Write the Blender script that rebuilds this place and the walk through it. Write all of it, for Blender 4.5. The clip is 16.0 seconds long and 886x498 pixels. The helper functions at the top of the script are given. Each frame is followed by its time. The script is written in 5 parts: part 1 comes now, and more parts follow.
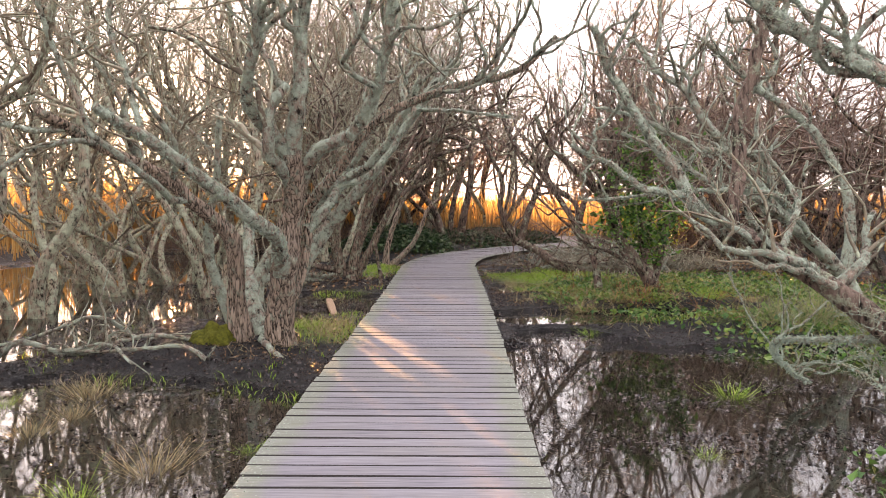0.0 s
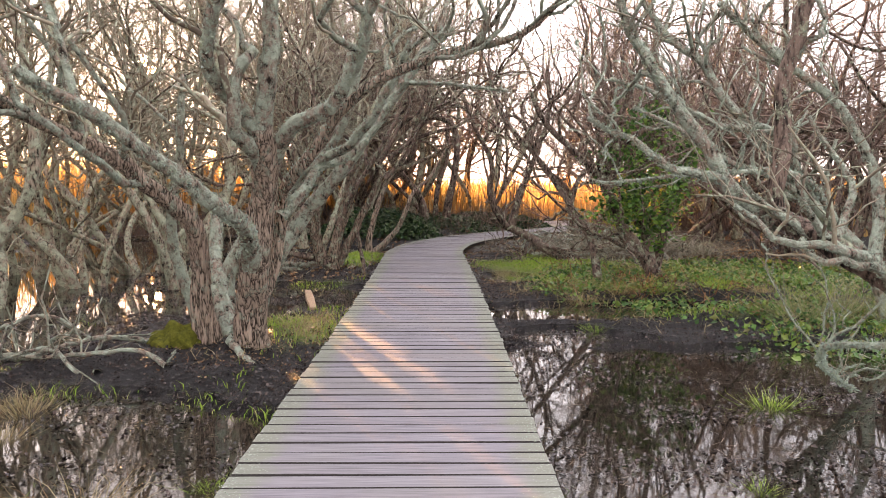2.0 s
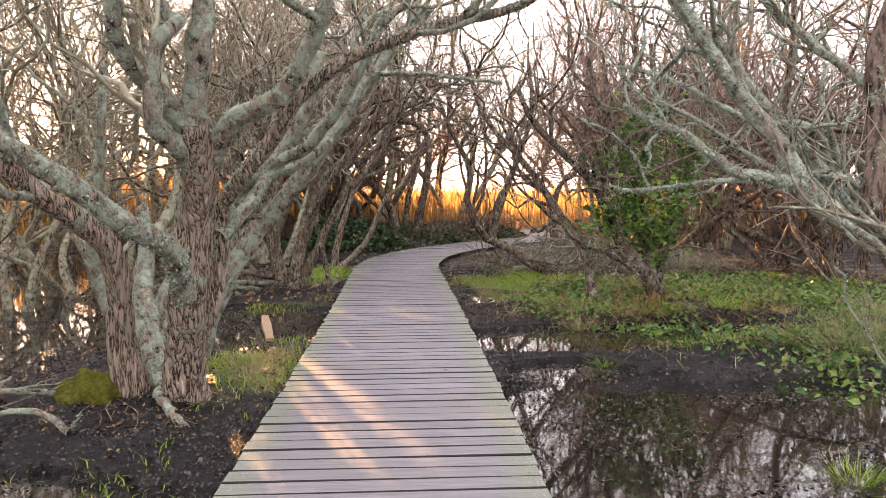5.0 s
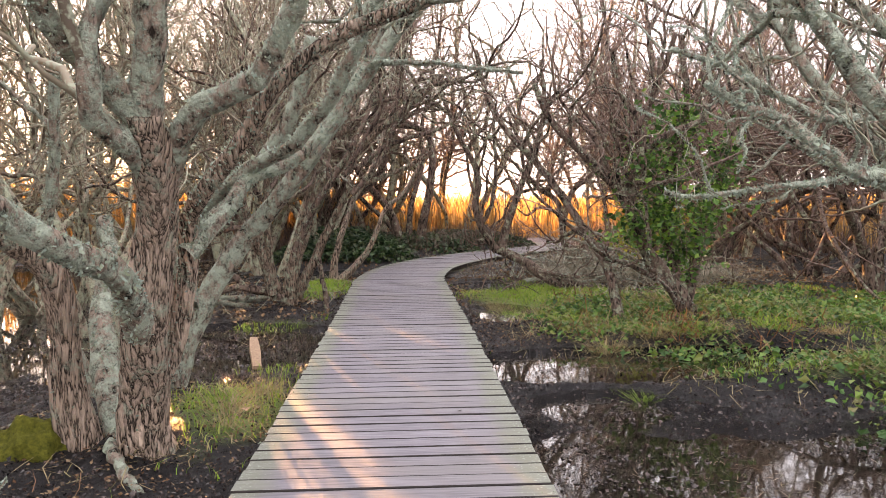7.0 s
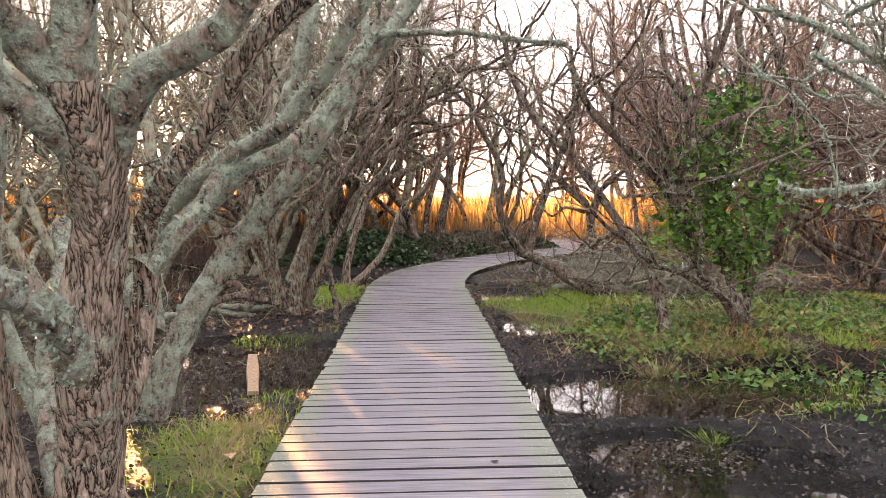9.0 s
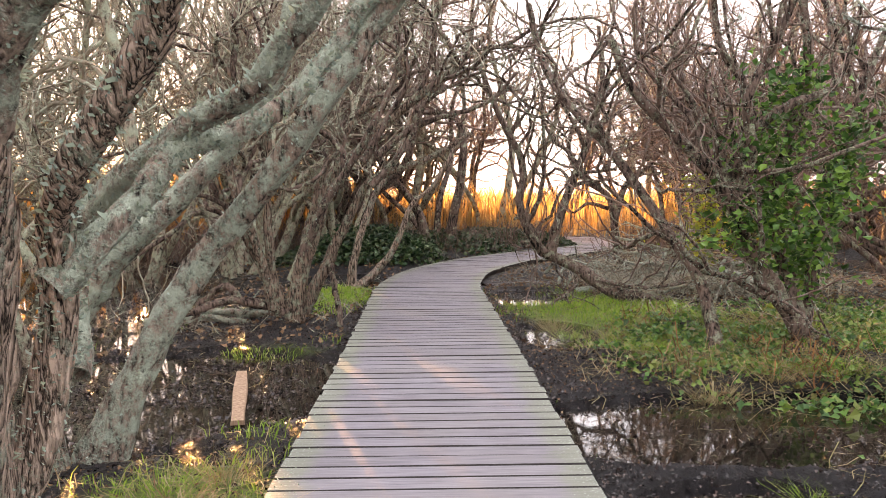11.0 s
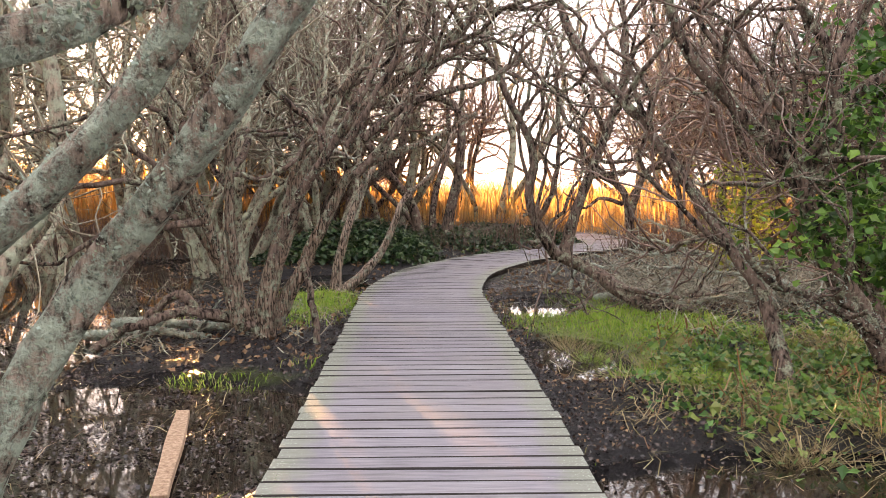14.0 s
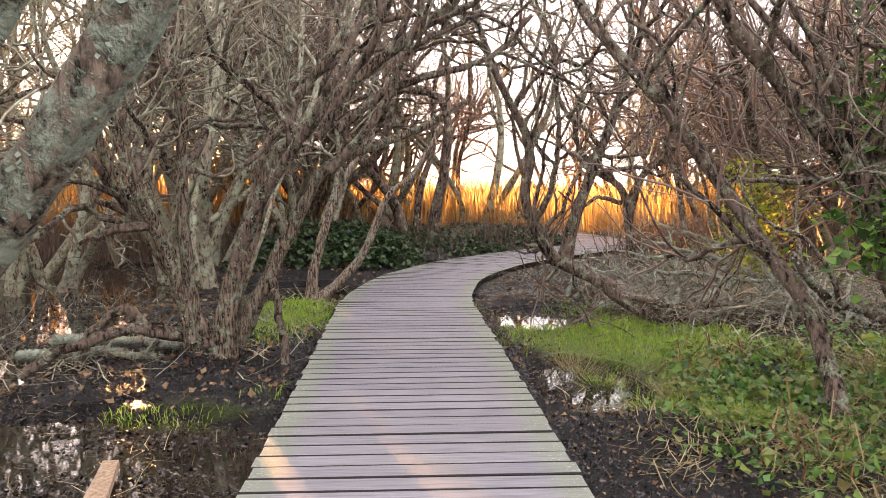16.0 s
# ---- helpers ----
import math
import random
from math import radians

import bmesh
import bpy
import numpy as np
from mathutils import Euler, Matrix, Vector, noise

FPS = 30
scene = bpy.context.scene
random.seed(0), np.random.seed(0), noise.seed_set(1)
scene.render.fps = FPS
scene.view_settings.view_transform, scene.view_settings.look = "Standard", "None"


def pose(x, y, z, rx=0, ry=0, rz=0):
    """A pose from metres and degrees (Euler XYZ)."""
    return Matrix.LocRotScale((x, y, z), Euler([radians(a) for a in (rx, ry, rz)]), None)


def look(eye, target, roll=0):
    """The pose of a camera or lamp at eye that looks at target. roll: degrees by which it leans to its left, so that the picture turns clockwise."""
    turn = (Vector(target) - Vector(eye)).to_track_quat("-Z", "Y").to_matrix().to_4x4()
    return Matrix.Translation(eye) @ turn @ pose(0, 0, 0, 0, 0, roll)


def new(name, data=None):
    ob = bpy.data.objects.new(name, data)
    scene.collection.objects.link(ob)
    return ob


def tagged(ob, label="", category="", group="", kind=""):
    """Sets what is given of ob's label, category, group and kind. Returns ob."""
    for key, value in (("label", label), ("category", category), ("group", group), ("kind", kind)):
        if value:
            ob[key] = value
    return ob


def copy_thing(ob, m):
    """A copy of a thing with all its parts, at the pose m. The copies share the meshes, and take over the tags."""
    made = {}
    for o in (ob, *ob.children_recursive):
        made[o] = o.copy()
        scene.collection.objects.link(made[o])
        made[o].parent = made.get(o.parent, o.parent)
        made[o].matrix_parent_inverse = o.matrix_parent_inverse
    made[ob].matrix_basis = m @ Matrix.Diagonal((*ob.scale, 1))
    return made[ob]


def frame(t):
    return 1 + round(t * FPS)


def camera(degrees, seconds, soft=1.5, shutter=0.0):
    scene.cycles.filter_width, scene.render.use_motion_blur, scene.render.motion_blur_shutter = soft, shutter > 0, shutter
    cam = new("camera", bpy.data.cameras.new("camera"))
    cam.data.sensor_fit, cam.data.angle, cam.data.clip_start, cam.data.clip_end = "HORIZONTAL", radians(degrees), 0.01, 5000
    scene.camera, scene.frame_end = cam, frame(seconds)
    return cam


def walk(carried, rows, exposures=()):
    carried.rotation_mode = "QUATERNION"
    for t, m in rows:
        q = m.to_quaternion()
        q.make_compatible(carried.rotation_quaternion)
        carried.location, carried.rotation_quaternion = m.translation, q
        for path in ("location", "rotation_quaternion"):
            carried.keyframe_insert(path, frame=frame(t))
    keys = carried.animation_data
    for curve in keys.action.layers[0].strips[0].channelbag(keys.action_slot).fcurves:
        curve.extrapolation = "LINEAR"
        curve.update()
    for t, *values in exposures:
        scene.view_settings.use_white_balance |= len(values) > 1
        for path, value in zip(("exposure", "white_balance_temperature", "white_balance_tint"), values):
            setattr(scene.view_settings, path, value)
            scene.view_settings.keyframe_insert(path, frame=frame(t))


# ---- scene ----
cam = camera(60.2, 16.0, soft=0.8)
METRES, EYE, TILT, LEAN, TURN = 7.6, 1.42, -3.7, 0.0, 0.0
ROWS = [
    (0.0, 0.0, 0.0, 0.0, 0.0, 0.0, -0.0),
    (0.5, 0.0037, 0.0325, 0.0037, -0.16, -0.28, 0.02),
    (1.0, 0.0002, 0.057, 0.0027, -0.33, -0.68, 0.03),
    (1.5, -0.0088, 0.0885, 0.0061, -0.73, -0.99, 0.03),
    (2.0, -0.0125, 0.1133, 0.0062, -1.4, -1.21, 0.13),
    (2.5, -0.0134, 0.1445, 0.0097, -2.23, -1.27, 0.27),
    (3.0, -0.0143, 0.1664, 0.0109, -2.95, -1.25, 0.44),
    (3.5, -0.0184, 0.2008, 0.0145, -3.38, -1.11, 0.62),
    (4.0, -0.0198, 0.229, 0.0149, -3.61, -0.94, 0.64),
    (6.5, -0.0261, 0.3808, 0.0258, -3.88, -0.28, 0.64),
    (7.0, -0.0241, 0.4126, 0.0272, -3.69, -0.13, 0.81),
    (7.5, -0.0289, 0.4475, 0.029, -3.35, 0.01, 0.9),
    (8.0, -0.0324, 0.4803, 0.031, -2.99, 0.07, 0.96),
    (8.5, -0.0282, 0.5159, 0.0331, -2.71, 0.0, 0.85),
    (9.0, -0.0262, 0.5473, 0.034, -2.53, -0.1, 0.8),
    (9.5, -0.0303, 0.5837, 0.0347, -2.41, -0.2, 0.69),
    (10.0, -0.0317, 0.6149, 0.0372, -2.26, -0.23, 0.67),
    (12.5, -0.0289, 0.7777, 0.0457, -1.58, -0.8, 0.31),
    (13.0, -0.0263, 0.8077, 0.0471, -1.89, -0.84, 0.16),
    (13.5, -0.0292, 0.8413, 0.0488, -2.18, -0.91, 0.09),
    (14.0, -0.0305, 0.8695, 0.051, -2.36, -0.93, 0.09),
    (14.5, -0.025, 0.9023, 0.0531, -2.43, -0.93, 0.15),
    (15.0, -0.0217, 0.9343, 0.0548, -2.52, -0.82, 0.15),
    (15.5, -0.0258, 0.9666, 0.0546, -2.55, -0.8, 0.16),
    (16.0, -0.0288, 0.9922, 0.0574, -3.56, -1.0, 0.23),
]
walk(cam, [(t, pose(0, 0, EYE, TILT, LEAN, TURN) @ pose(METRES * x, METRES * y, METRES * z, 90 + pitch, roll, yaw)) for t, x, y, z, yaw, pitch, roll in ROWS], exposures=[(0.0, 4.08, 8700, 40), (7.0, 4.2, 8700, 40), (16.0, 4.38, 8700, 38)])

# ---- light: a low sun ahead and to the left, and the evening sky ----
SUN_AZ, SUN_EL = -19.5, 7.1          # degrees from +y towards +x, and above the horizon
world = bpy.data.worlds.new("world")
scene.world = world
world.use_nodes = True
wn, wl = world.node_tree.nodes, world.node_tree.links
sky = wn.new("ShaderNodeTexSky")
sky.sky_type = 'NISHITA'
sky.sun_disc = False
sky.sun_elevation = radians(SUN_EL)
sky.sun_rotation = radians(SUN_AZ)
sky.air_density, sky.dust_density, sky.ozone_density = 1.0, 0.6, 1.5
wn["Background"].inputs["Strength"].default_value = 0.21
sky_mix = wn.new("ShaderNodeMix")          # even pale colour added over the evening sky, to flatten its brightness
sky_mix.data_type = 'RGBA'
sky_mix.inputs[0].default_value = 0.94
sky_mix.inputs[7].default_value = (0.75, 1.0, 1.15, 1)
wl.new(sky.outputs["Color"], sky_mix.inputs[6])
wl.new(sky_mix.outputs[2], wn["Background"].inputs["Color"])
SUN_WAY = Vector((math.sin(radians(SUN_AZ)) * math.cos(radians(SUN_EL)), math.cos(radians(SUN_AZ)) * math.cos(radians(SUN_EL)), math.sin(radians(SUN_EL))))
sun = new("sun", bpy.data.lights.new("sun", 'SUN'))
sun.data.energy, sun.data.angle, sun.data.color = 3.2, radians(0.4), (1.0, 0.64, 0.26)
sun.matrix_world = look(SUN_WAY * 50, (0, 0, 0))
glow = bpy.data.materials.new("sun_glow")
glow.use_nodes = True
glow.node_tree.nodes.remove(glow.node_tree.nodes["Principled BSDF"])
shine = glow.node_tree.nodes.new("ShaderNodeEmission")
shine.inputs[0].default_value, shine.inputs[1].default_value = (1.0, 0.72, 0.36, 1), 60.0
glow.node_tree.links.new(shine.outputs[0], glow.node_tree.nodes["Material Output"].inputs[0])
bm = bmesh.new()
bmesh.ops.create_uvsphere(bm, u_segments=24, v_segments=16, radius=8.0)
me = bpy.data.meshes.new("sun_disc")
bm.to_mesh(me)
bm.free()
me.materials.append(glow)
disc = tagged(new("sun_disc", me), "low evening sun glowing behind the trees", "sun", kind="structure")
disc.location = Vector((math.sin(radians(SUN_AZ)), math.cos(radians(SUN_AZ)), math.tan(radians(SUN_EL + 1.0)))) * 700


# ---- materials ----
class Mat:
    """A small helper round one node material."""
    def __init__(self, name, rough=0.8):
        self.m = bpy.data.materials.new(name)
        self.m.use_nodes = True
        self.t = self.m.node_tree
        self.b = self.t.nodes["Principled BSDF"]
        self.b.inputs["Roughness"].default_value = rough
        self.b.inputs["Specular IOR Level"].default_value = 0.5 if rough < 0.1 else 0.3 if rough < 0.5 else 0.08
        self.co = self.node("ShaderNodeTexCoord")

    def node(self, kind, **values):
        n = self.t.nodes.new(kind)
        for k, v in values.items():
            n.inputs[k.replace("_", " ")].default_value = v
        return n

    def link(self, a, b):
        self.t.links.new(a, b)

    def mapped(self, sx, sy, sz, where="Object"):
        n = self.node("ShaderNodeMapping")
        n.inputs["Scale"].default_value = (sx, sy, sz)
        self.link(self.co.outputs[where], n.inputs["Vector"])
        return n.outputs[0]

    def noise(self, scale, detail=4.0, rough=0.55, vector=None):
        n = self.node("ShaderNodeTexNoise", Scale=scale, Detail=detail, Roughness=rough)
        self.link(vector or self.co.outputs["Object"], n.inputs["Vector"])
        return n.outputs["Fac"]

    def ramp(self, fac, stops):
        n = self.node("ShaderNodeValToRGB")
        while len(n.color_ramp.elements) < len(stops):
            n.color_ramp.elements.new(0.5)
        for e, (p, c) in zip(n.color_ramp.elements, stops):
            e.position = p
            e.color = (*c, 1) if len(c) == 3 else c
        self.link(fac, n.inputs[0])
        return n.outputs[0]

    def mix(self, fac, a, b, mode='MIX'):
        n = self.t.nodes.new("ShaderNodeMix")
        n.data_type, n.blend_type = 'RGBA', mode
        for sock, v in ((n.inputs[0], fac), (n.inputs[6], a), (n.inputs[7], b)):
            if isinstance(v, (int, float)):
                sock.default_value = v
            elif isinstance(v, tuple):
                sock.default_value = (*v, 1)
            else:
                self.link(v, sock)
        return n.outputs[2]

    def math(self, op, a, b=0.0):
        n = self.t.nodes.new("ShaderNodeMath")
        n.operation = op
        for sock, v in ((n.inputs[0], a), (n.inputs[1], b)):
            if isinstance(v, (int, float)):
                sock.default_value = v
            else:
                self.link(v, sock)
        return n.outputs[0]

    def colour(self, out):
        self.link(out, self.b.inputs["Base Color"])

    def bump(self, height, strength=0.5, distance=0.02):
        n = self.node("ShaderNodeBump", Strength=strength, Distance=distance)
        self.link(height, n.inputs["Height"])
        self.link(n.outputs[0], self.b.inputs["Normal"])

    def attr(self, name):
        n = self.t.nodes.new("ShaderNodeAttribute")
        n.attribute_name = name
        return n

    def translucent(self, colour, share):
        t = self.node("ShaderNodeBsdfTranslucent")
        if isinstance(colour, tuple):
            t.inputs[0].default_value = (*colour, 1)
        else:
            self.link(colour, t.inputs[0])
        mx = self.node("ShaderNodeMixShader")
        mx.inputs[0].default_value = share
        self.link(self.b.outputs[0], mx.inputs[1])
        self.link(t.outputs[0], mx.inputs[2])
        self.link(mx.outputs[0], self.t.nodes["Material Output"].inputs[0])


def bark_material(name, dark, light, lichen, cover, ridge=1.0):
    k = Mat(name, 0.9)
    raw = k.noise(30, 4, 0.55, k.mapped(1, 1, 0.17)) if ridge > 1.2 else k.noise(34, 5, 0.6, k.mapped(1, 1, 0.3))
    grain = k.math('MINIMUM', k.math('MULTIPLY', k.math('ABSOLUTE', k.math('SUBTRACT', raw, 0.5)), 6.0), 1.0) if ridge > 1.2 else raw
    broad = k.noise(3.0, 3)
    bark = k.ramp(k.math('ADD', k.math('MULTIPLY', grain, 0.75), k.math('MULTIPLY', broad, 0.25)), [(0.14, dark), (0.34, light), (0.66, tuple(min(1, c * 1.4) for c in light))] if ridge > 1.2 else [(0.40, dark), (0.53, light), (0.68, tuple(min(1, c * 1.5) for c in light))])
    patch = k.noise(9, 6, 0.68)
    fine = k.noise(70, 3, 0.7)
    mask = k.ramp(k.math('ADD', patch, k.math('MULTIPLY', k.math('SUBTRACT', fine, 0.5), 0.35)), [(cover - 0.03, (0, 0, 0)), (cover + 0.13, (1, 1, 1))])
    lich = k.mix(k.noise(24, 4, 0.7), tuple(c * 0.35 for c in lichen), tuple(min(1, c * 1.3) for c in lichen))
    k.colour(k.mix(mask, bark, lich))
    k.bump(k.math('ADD', k.math('MULTIPLY', grain, ridge), k.math('MULTIPLY', k.math('MULTIPLY', mask, fine), 0.8)), 0.9, 0.026)
    return k.m


BARK = bark_material("bark_lichened", (0.016, 0.012, 0.010), (0.21, 0.16, 0.13), (0.34, 0.40, 0.325), 0.44)
BARK_TRUNK = bark_material("bark_furrowed", (0.015, 0.011, 0.009), (0.28, 0.21, 0.168), (0.36, 0.41, 0.325), 0.57, 1.6)
BARK_STOOL = bark_material("bark_brown_furrowed", (0.013, 0.010, 0.008), (0.19, 0.135, 0.105), (0.38, 0.43, 0.32), 0.54, 1.6)
BARK_FAR = bark_material("bark_weathered", (0.014, 0.010, 0.008), (0.25, 0.195, 0.15), (0.38, 0.42, 0.31), 0.46)
BARK_RED = bark_material("bark_reddish", (0.012, 0.008, 0.007), (0.125, 0.088, 0.072), (0.36, 0.40, 0.29), 0.56)


def twig_material(name, a, b):
    k = Mat(name, 0.85)
    rnd = k.t.nodes.new("ShaderNodeNewGeometry").outputs["Random Per Island"]
    k.colour(k.mix(k.ramp(k.noise(14, 3), [(0.5, (0, 0, 0)), (0.62, (0.8, 0.8, 0.8))]), k.mix(rnd, a, b), (0.29, 0.33, 0.25) if a[0] < 1.5 * a[1] else (0.17, 0.15, 0.13)))
    return k.m


TWIG = twig_material("twig_grey", (0.08, 0.062, 0.048), (0.26, 0.22, 0.165))
TWIG_RED = twig_material("twig_red_brown", (0.07, 0.042, 0.034), (0.20, 0.135, 0.11))


def leafy(name, colours, share=0.35, rough=0.6):
    k = Mat(name, rough)
    rnd = k.t.nodes.new("ShaderNodeNewGeometry").outputs["Random Per Island"]
    n = len(colours)
    c = k.ramp(rnd, [(i / max(1, n - 1), v) for i, v in enumerate(colours)])
    c = k.mix(0.35, c, k.mix(k.noise(25, 3), (0.3, 0.3, 0.3), (1, 1, 1)), 'MULTIPLY')
    k.colour(c)
    k.translucent(c, share)
    return k.m


GRASS = leafy("grass_blades", [(0.12, 0.24, 0.03), (0.19, 0.36, 0.045), (0.28, 0.42, 0.07), (0.36, 0.34, 0.14)])
GRASS_DRY = leafy("grass_dry", [(0.30, 0.22, 0.12), (0.42, 0.34, 0.21), (0.22, 0.20, 0.09), (0.24, 0.13, 0.08)])
LITTER = leafy("leaf_litter", [(0.012, 0.010, 0.011), (0.03, 0.022, 0.022), (0.075, 0.05, 0.042), (0.02, 0.018, 0.020)], 0.06, 0.22)
LITTER_BROWN = leafy("leaf_litter_russet", [(0.09, 0.05, 0.034), (0.18, 0.10, 0.058), (0.29, 0.19, 0.115), (0.11, 0.085, 0.062)], 0.15, 0.6)
IVY = leafy("ivy_leaves", [(0.02, 0.065, 0.02), (0.045, 0.14, 0.035), (0.08, 0.20, 0.04), (0.15, 0.24, 0.05), (0.18, 0.13, 0.06)], 0.3, 0.35)
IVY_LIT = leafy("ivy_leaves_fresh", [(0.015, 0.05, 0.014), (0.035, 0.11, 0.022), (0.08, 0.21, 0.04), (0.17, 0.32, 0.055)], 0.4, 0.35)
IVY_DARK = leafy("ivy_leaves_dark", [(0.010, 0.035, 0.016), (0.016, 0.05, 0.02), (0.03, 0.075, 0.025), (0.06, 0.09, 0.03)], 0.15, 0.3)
REED = leafy("reed_stems", [(0.42, 0.22, 0.075), (0.50, 0.30, 0.11), (0.58, 0.39, 0.17), (0.36, 0.19, 0.07)], 0.5)
DEBRIS = leafy("floating_straw", [(0.08, 0.065, 0.05), (0.22, 0.17, 0.12), (0.04, 0.034, 0.028), (0.08, 0.10, 0.045)], 0.15, 0.7)
LICHEN = leafy("lichen_tufts", [(0.16, 0.21, 0.17), (0.26, 0.34, 0.29), (0.25, 0.30, 0.21), (0.35, 0.44, 0.39)], 0.25, 0.9)

# weathered boards
k = Mat("weathered_board", 0.62)
rnd = k.node("ShaderNodeObjectInfo").outputs["Random"]
shift = k.node("ShaderNodeVectorMath")
shift.operation = 'ADD'
k.link(k.mapped(1.2, 26, 26), shift.inputs[0])
k.link(k.math('MULTIPLY', rnd, 90), shift.inputs[1])
grain = k.noise(3.0, 6, 0.6, shift.outputs[0])
world_co = k.node("ShaderNodeNewGeometry").outputs["Position"]
blotch = k.noise(1.1, 4, 0.55, world_co)
base = k.ramp(grain, [(0.3, (0.114, 0.108, 0.121)), (0.5, (0.172, 0.164, 0.182)), (0.72, (0.232, 0.223, 0.244))])
base = k.mix(0.55, base, k.ramp(rnd, [(0.0, (0.72, 0.70, 0.71)), (1.0, (1.0, 0.99, 1.0))]), 'MULTIPLY')
base = k.mix(k.ramp(blotch, [(0.42, (0, 0, 0)), (0.66, (0.55, 0.55, 0.55))]), base, (0.165, 0.155, 0.15))
sep = k.node("ShaderNodeSeparateXYZ")
k.link(k.co.outputs["Object"], sep.inputs[0])
ends = k.math('MULTIPLY', k.math('SUBTRACT', k.math('ABSOLUTE', sep.outputs[0]), 0.52), 3.2)
algae = k.ramp(k.math('ADD', ends, k.math('MULTIPLY', k.noise(5, 5, 0.6, world_co), 0.9)), [(0.62, (0, 0, 0)), (1.1, (0.6, 0.6, 0.6))])
base = k.mix(algae, base, (0.15, 0.17, 0.12))
speck = k.math('ADD', k.math('MULTIPLY', ends, 0.20), k.noise(75, 2, 0.5, world_co))
speck = k.ramp(speck, [(0.75, (0, 0, 0)), (0.79, (0.8, 0.8, 0.8))])
base = k.mix(speck, base, (0.27, 0.30, 0.26))
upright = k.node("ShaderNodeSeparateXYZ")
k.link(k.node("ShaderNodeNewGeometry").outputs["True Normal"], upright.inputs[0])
base = k.mix(k.ramp(upright.outputs[2], [(0.75, (1, 1, 1)), (0.95, (0, 0, 0))]), base, (0.022, 0.019, 0.018))     # darkness of the gaps put into the colour: sawn edges near black
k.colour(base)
k.bump(grain, 0.35, 0.004)
k.link(k.ramp(grain, [(0.3, (0.72, 0.72, 0.72)), (0.7, (0.52, 0.52, 0.52))]), k.b.inputs["Roughness"])
BOARD = k.m

k = Mat("dark_joist", 0.8)
k.colour(k.ramp(k.noise(9, 4, 0.6, k.mapped(1, 0.15, 1)), [(0.3, (0.03, 0.026, 0.024)), (0.7, (0.085, 0.07, 0.06))]))
JOIST = k.m

# mud, wet in the hollows, green where grass grows
k = Mat("marsh_ground", 0.7)
k.b.inputs["Specular IOR Level"].default_value = 0.3
green = k.attr("grass").outputs["Fac"]
wet = k.attr("wet").outputs["Fac"]
n1, n2 = k.noise(2.2, 5, 0.6), k.noise(40, 5, 0.7)
mud = k.ramp(n2, [(0.3, (0.003, 0.0026, 0.003)), (0.55, (0.009, 0.008, 0.0095)), (0.75, (0.030, 0.026, 0.028))])
turf = k.ramp(n2, [(0.3, (0.045, 0.065, 0.014)), (0.55, (0.12, 0.19, 0.032)), (0.78, (0.22, 0.27, 0.07))])
dry = k.attr("dry").outputs["Fac"]
c = k.mix(k.ramp(k.math('ADD', green, k.math('MULTIPLY', k.math('SUBTRACT', n1, 0.5), 0.6)), [(0.35, (0, 0, 0)), (0.65, (1, 1, 1))]), mud, turf)
c = k.mix(dry, c, k.ramp(n2, [(0.3, (0.16, 0.10, 0.045)), (0.7, (0.40, 0.27, 0.12))]))
k.colour(c)
k.link(k.ramp(k.math('ADD', wet, k.math('MULTIPLY', k.math('SUBTRACT', n2, 0.5), 0.5)), [(0.25, (0.7, 0.7, 0.7)), (0.65, (0.10, 0.10, 0.10))]), k.b.inputs["Roughness"])
k.bump(k.math('ADD', k.math('ADD', n2, k.noise(16, 4, 0.65)), k.math('MULTIPLY', k.noise(130, 3, 0.7), 0.7)), 1.0, 0.05)
MUD = k.m

k = Mat("bog_water", 0.008)
k.colour(k.ramp(k.noise(3, 4), [(0.35, (0.006, 0.005, 0.004)), (0.7, (0.022, 0.017, 0.012))]))
k.b.inputs["IOR"].default_value = 1.75
k.bump(k.math('ADD', k.noise(6, 3, 0.5), k.math('MULTIPLY', k.noise(45, 3, 0.6), 0.3)), 0.016, 0.012)
WATER = k.m

k = Mat("split_timber", 0.75)
k.colour(k.ramp(k.noise(7, 5, 0.6, k.mapped(6, 6, 0.5)), [(0.3, (0.17, 0.10, 0.065)), (0.6, (0.34, 0.23, 0.16)), (0.8, (0.45, 0.33, 0.24))]))
k.bump(k.noise(30, 4, 0.6, k.mapped(3, 3, 0.3)), 0.5, 0.01)
TIMBER = k.m

k = Mat("moss_cushion", 0.95)
k.colour(k.ramp(k.noise(30, 5, 0.7), [(0.3, (0.035, 0.04, 0.008)), (0.6, (0.12, 0.12, 0.02)), (0.8, (0.20, 0.18, 0.05))]))
k.bump(k.noise(60, 4, 0.7), 1.0, 0.03)
MOSS = k.m


# ---- geometry helpers ----
def mesh_from(name, verts, faces, material, smooth=True):
    """verts: (n,3) array; faces: list of index arrays (each (m,3) or (m,4))."""
    me = bpy.data.meshes.new(name)
    verts = np.ascontiguousarray(verts, dtype=np.float32)
    faces = [f for f in faces if len(f)]
    loops = np.concatenate([f.reshape(-1) for f in faces]).astype(np.int32)
    sizes = np.concatenate([np.full(len(f), f.shape[1], np.int32) for f in faces])
    starts = np.concatenate([[0], np.cumsum(sizes)[:-1]]).astype(np.int32)
    me.vertices.add(len(verts))
    me.vertices.foreach_set("co", verts.reshape(-1))
    me.loops.add(len(loops))
    me.loops.foreach_set("vertex_index", loops)
    me.polygons.add(len(sizes))
    me.polygons.foreach_set("loop_start", starts)
    me.polygons.foreach_set("use_smooth", np.full(len(sizes), smooth))
    me.materials.append(material)
    me.update(calc_edges=True)
    me.validate()
    return me


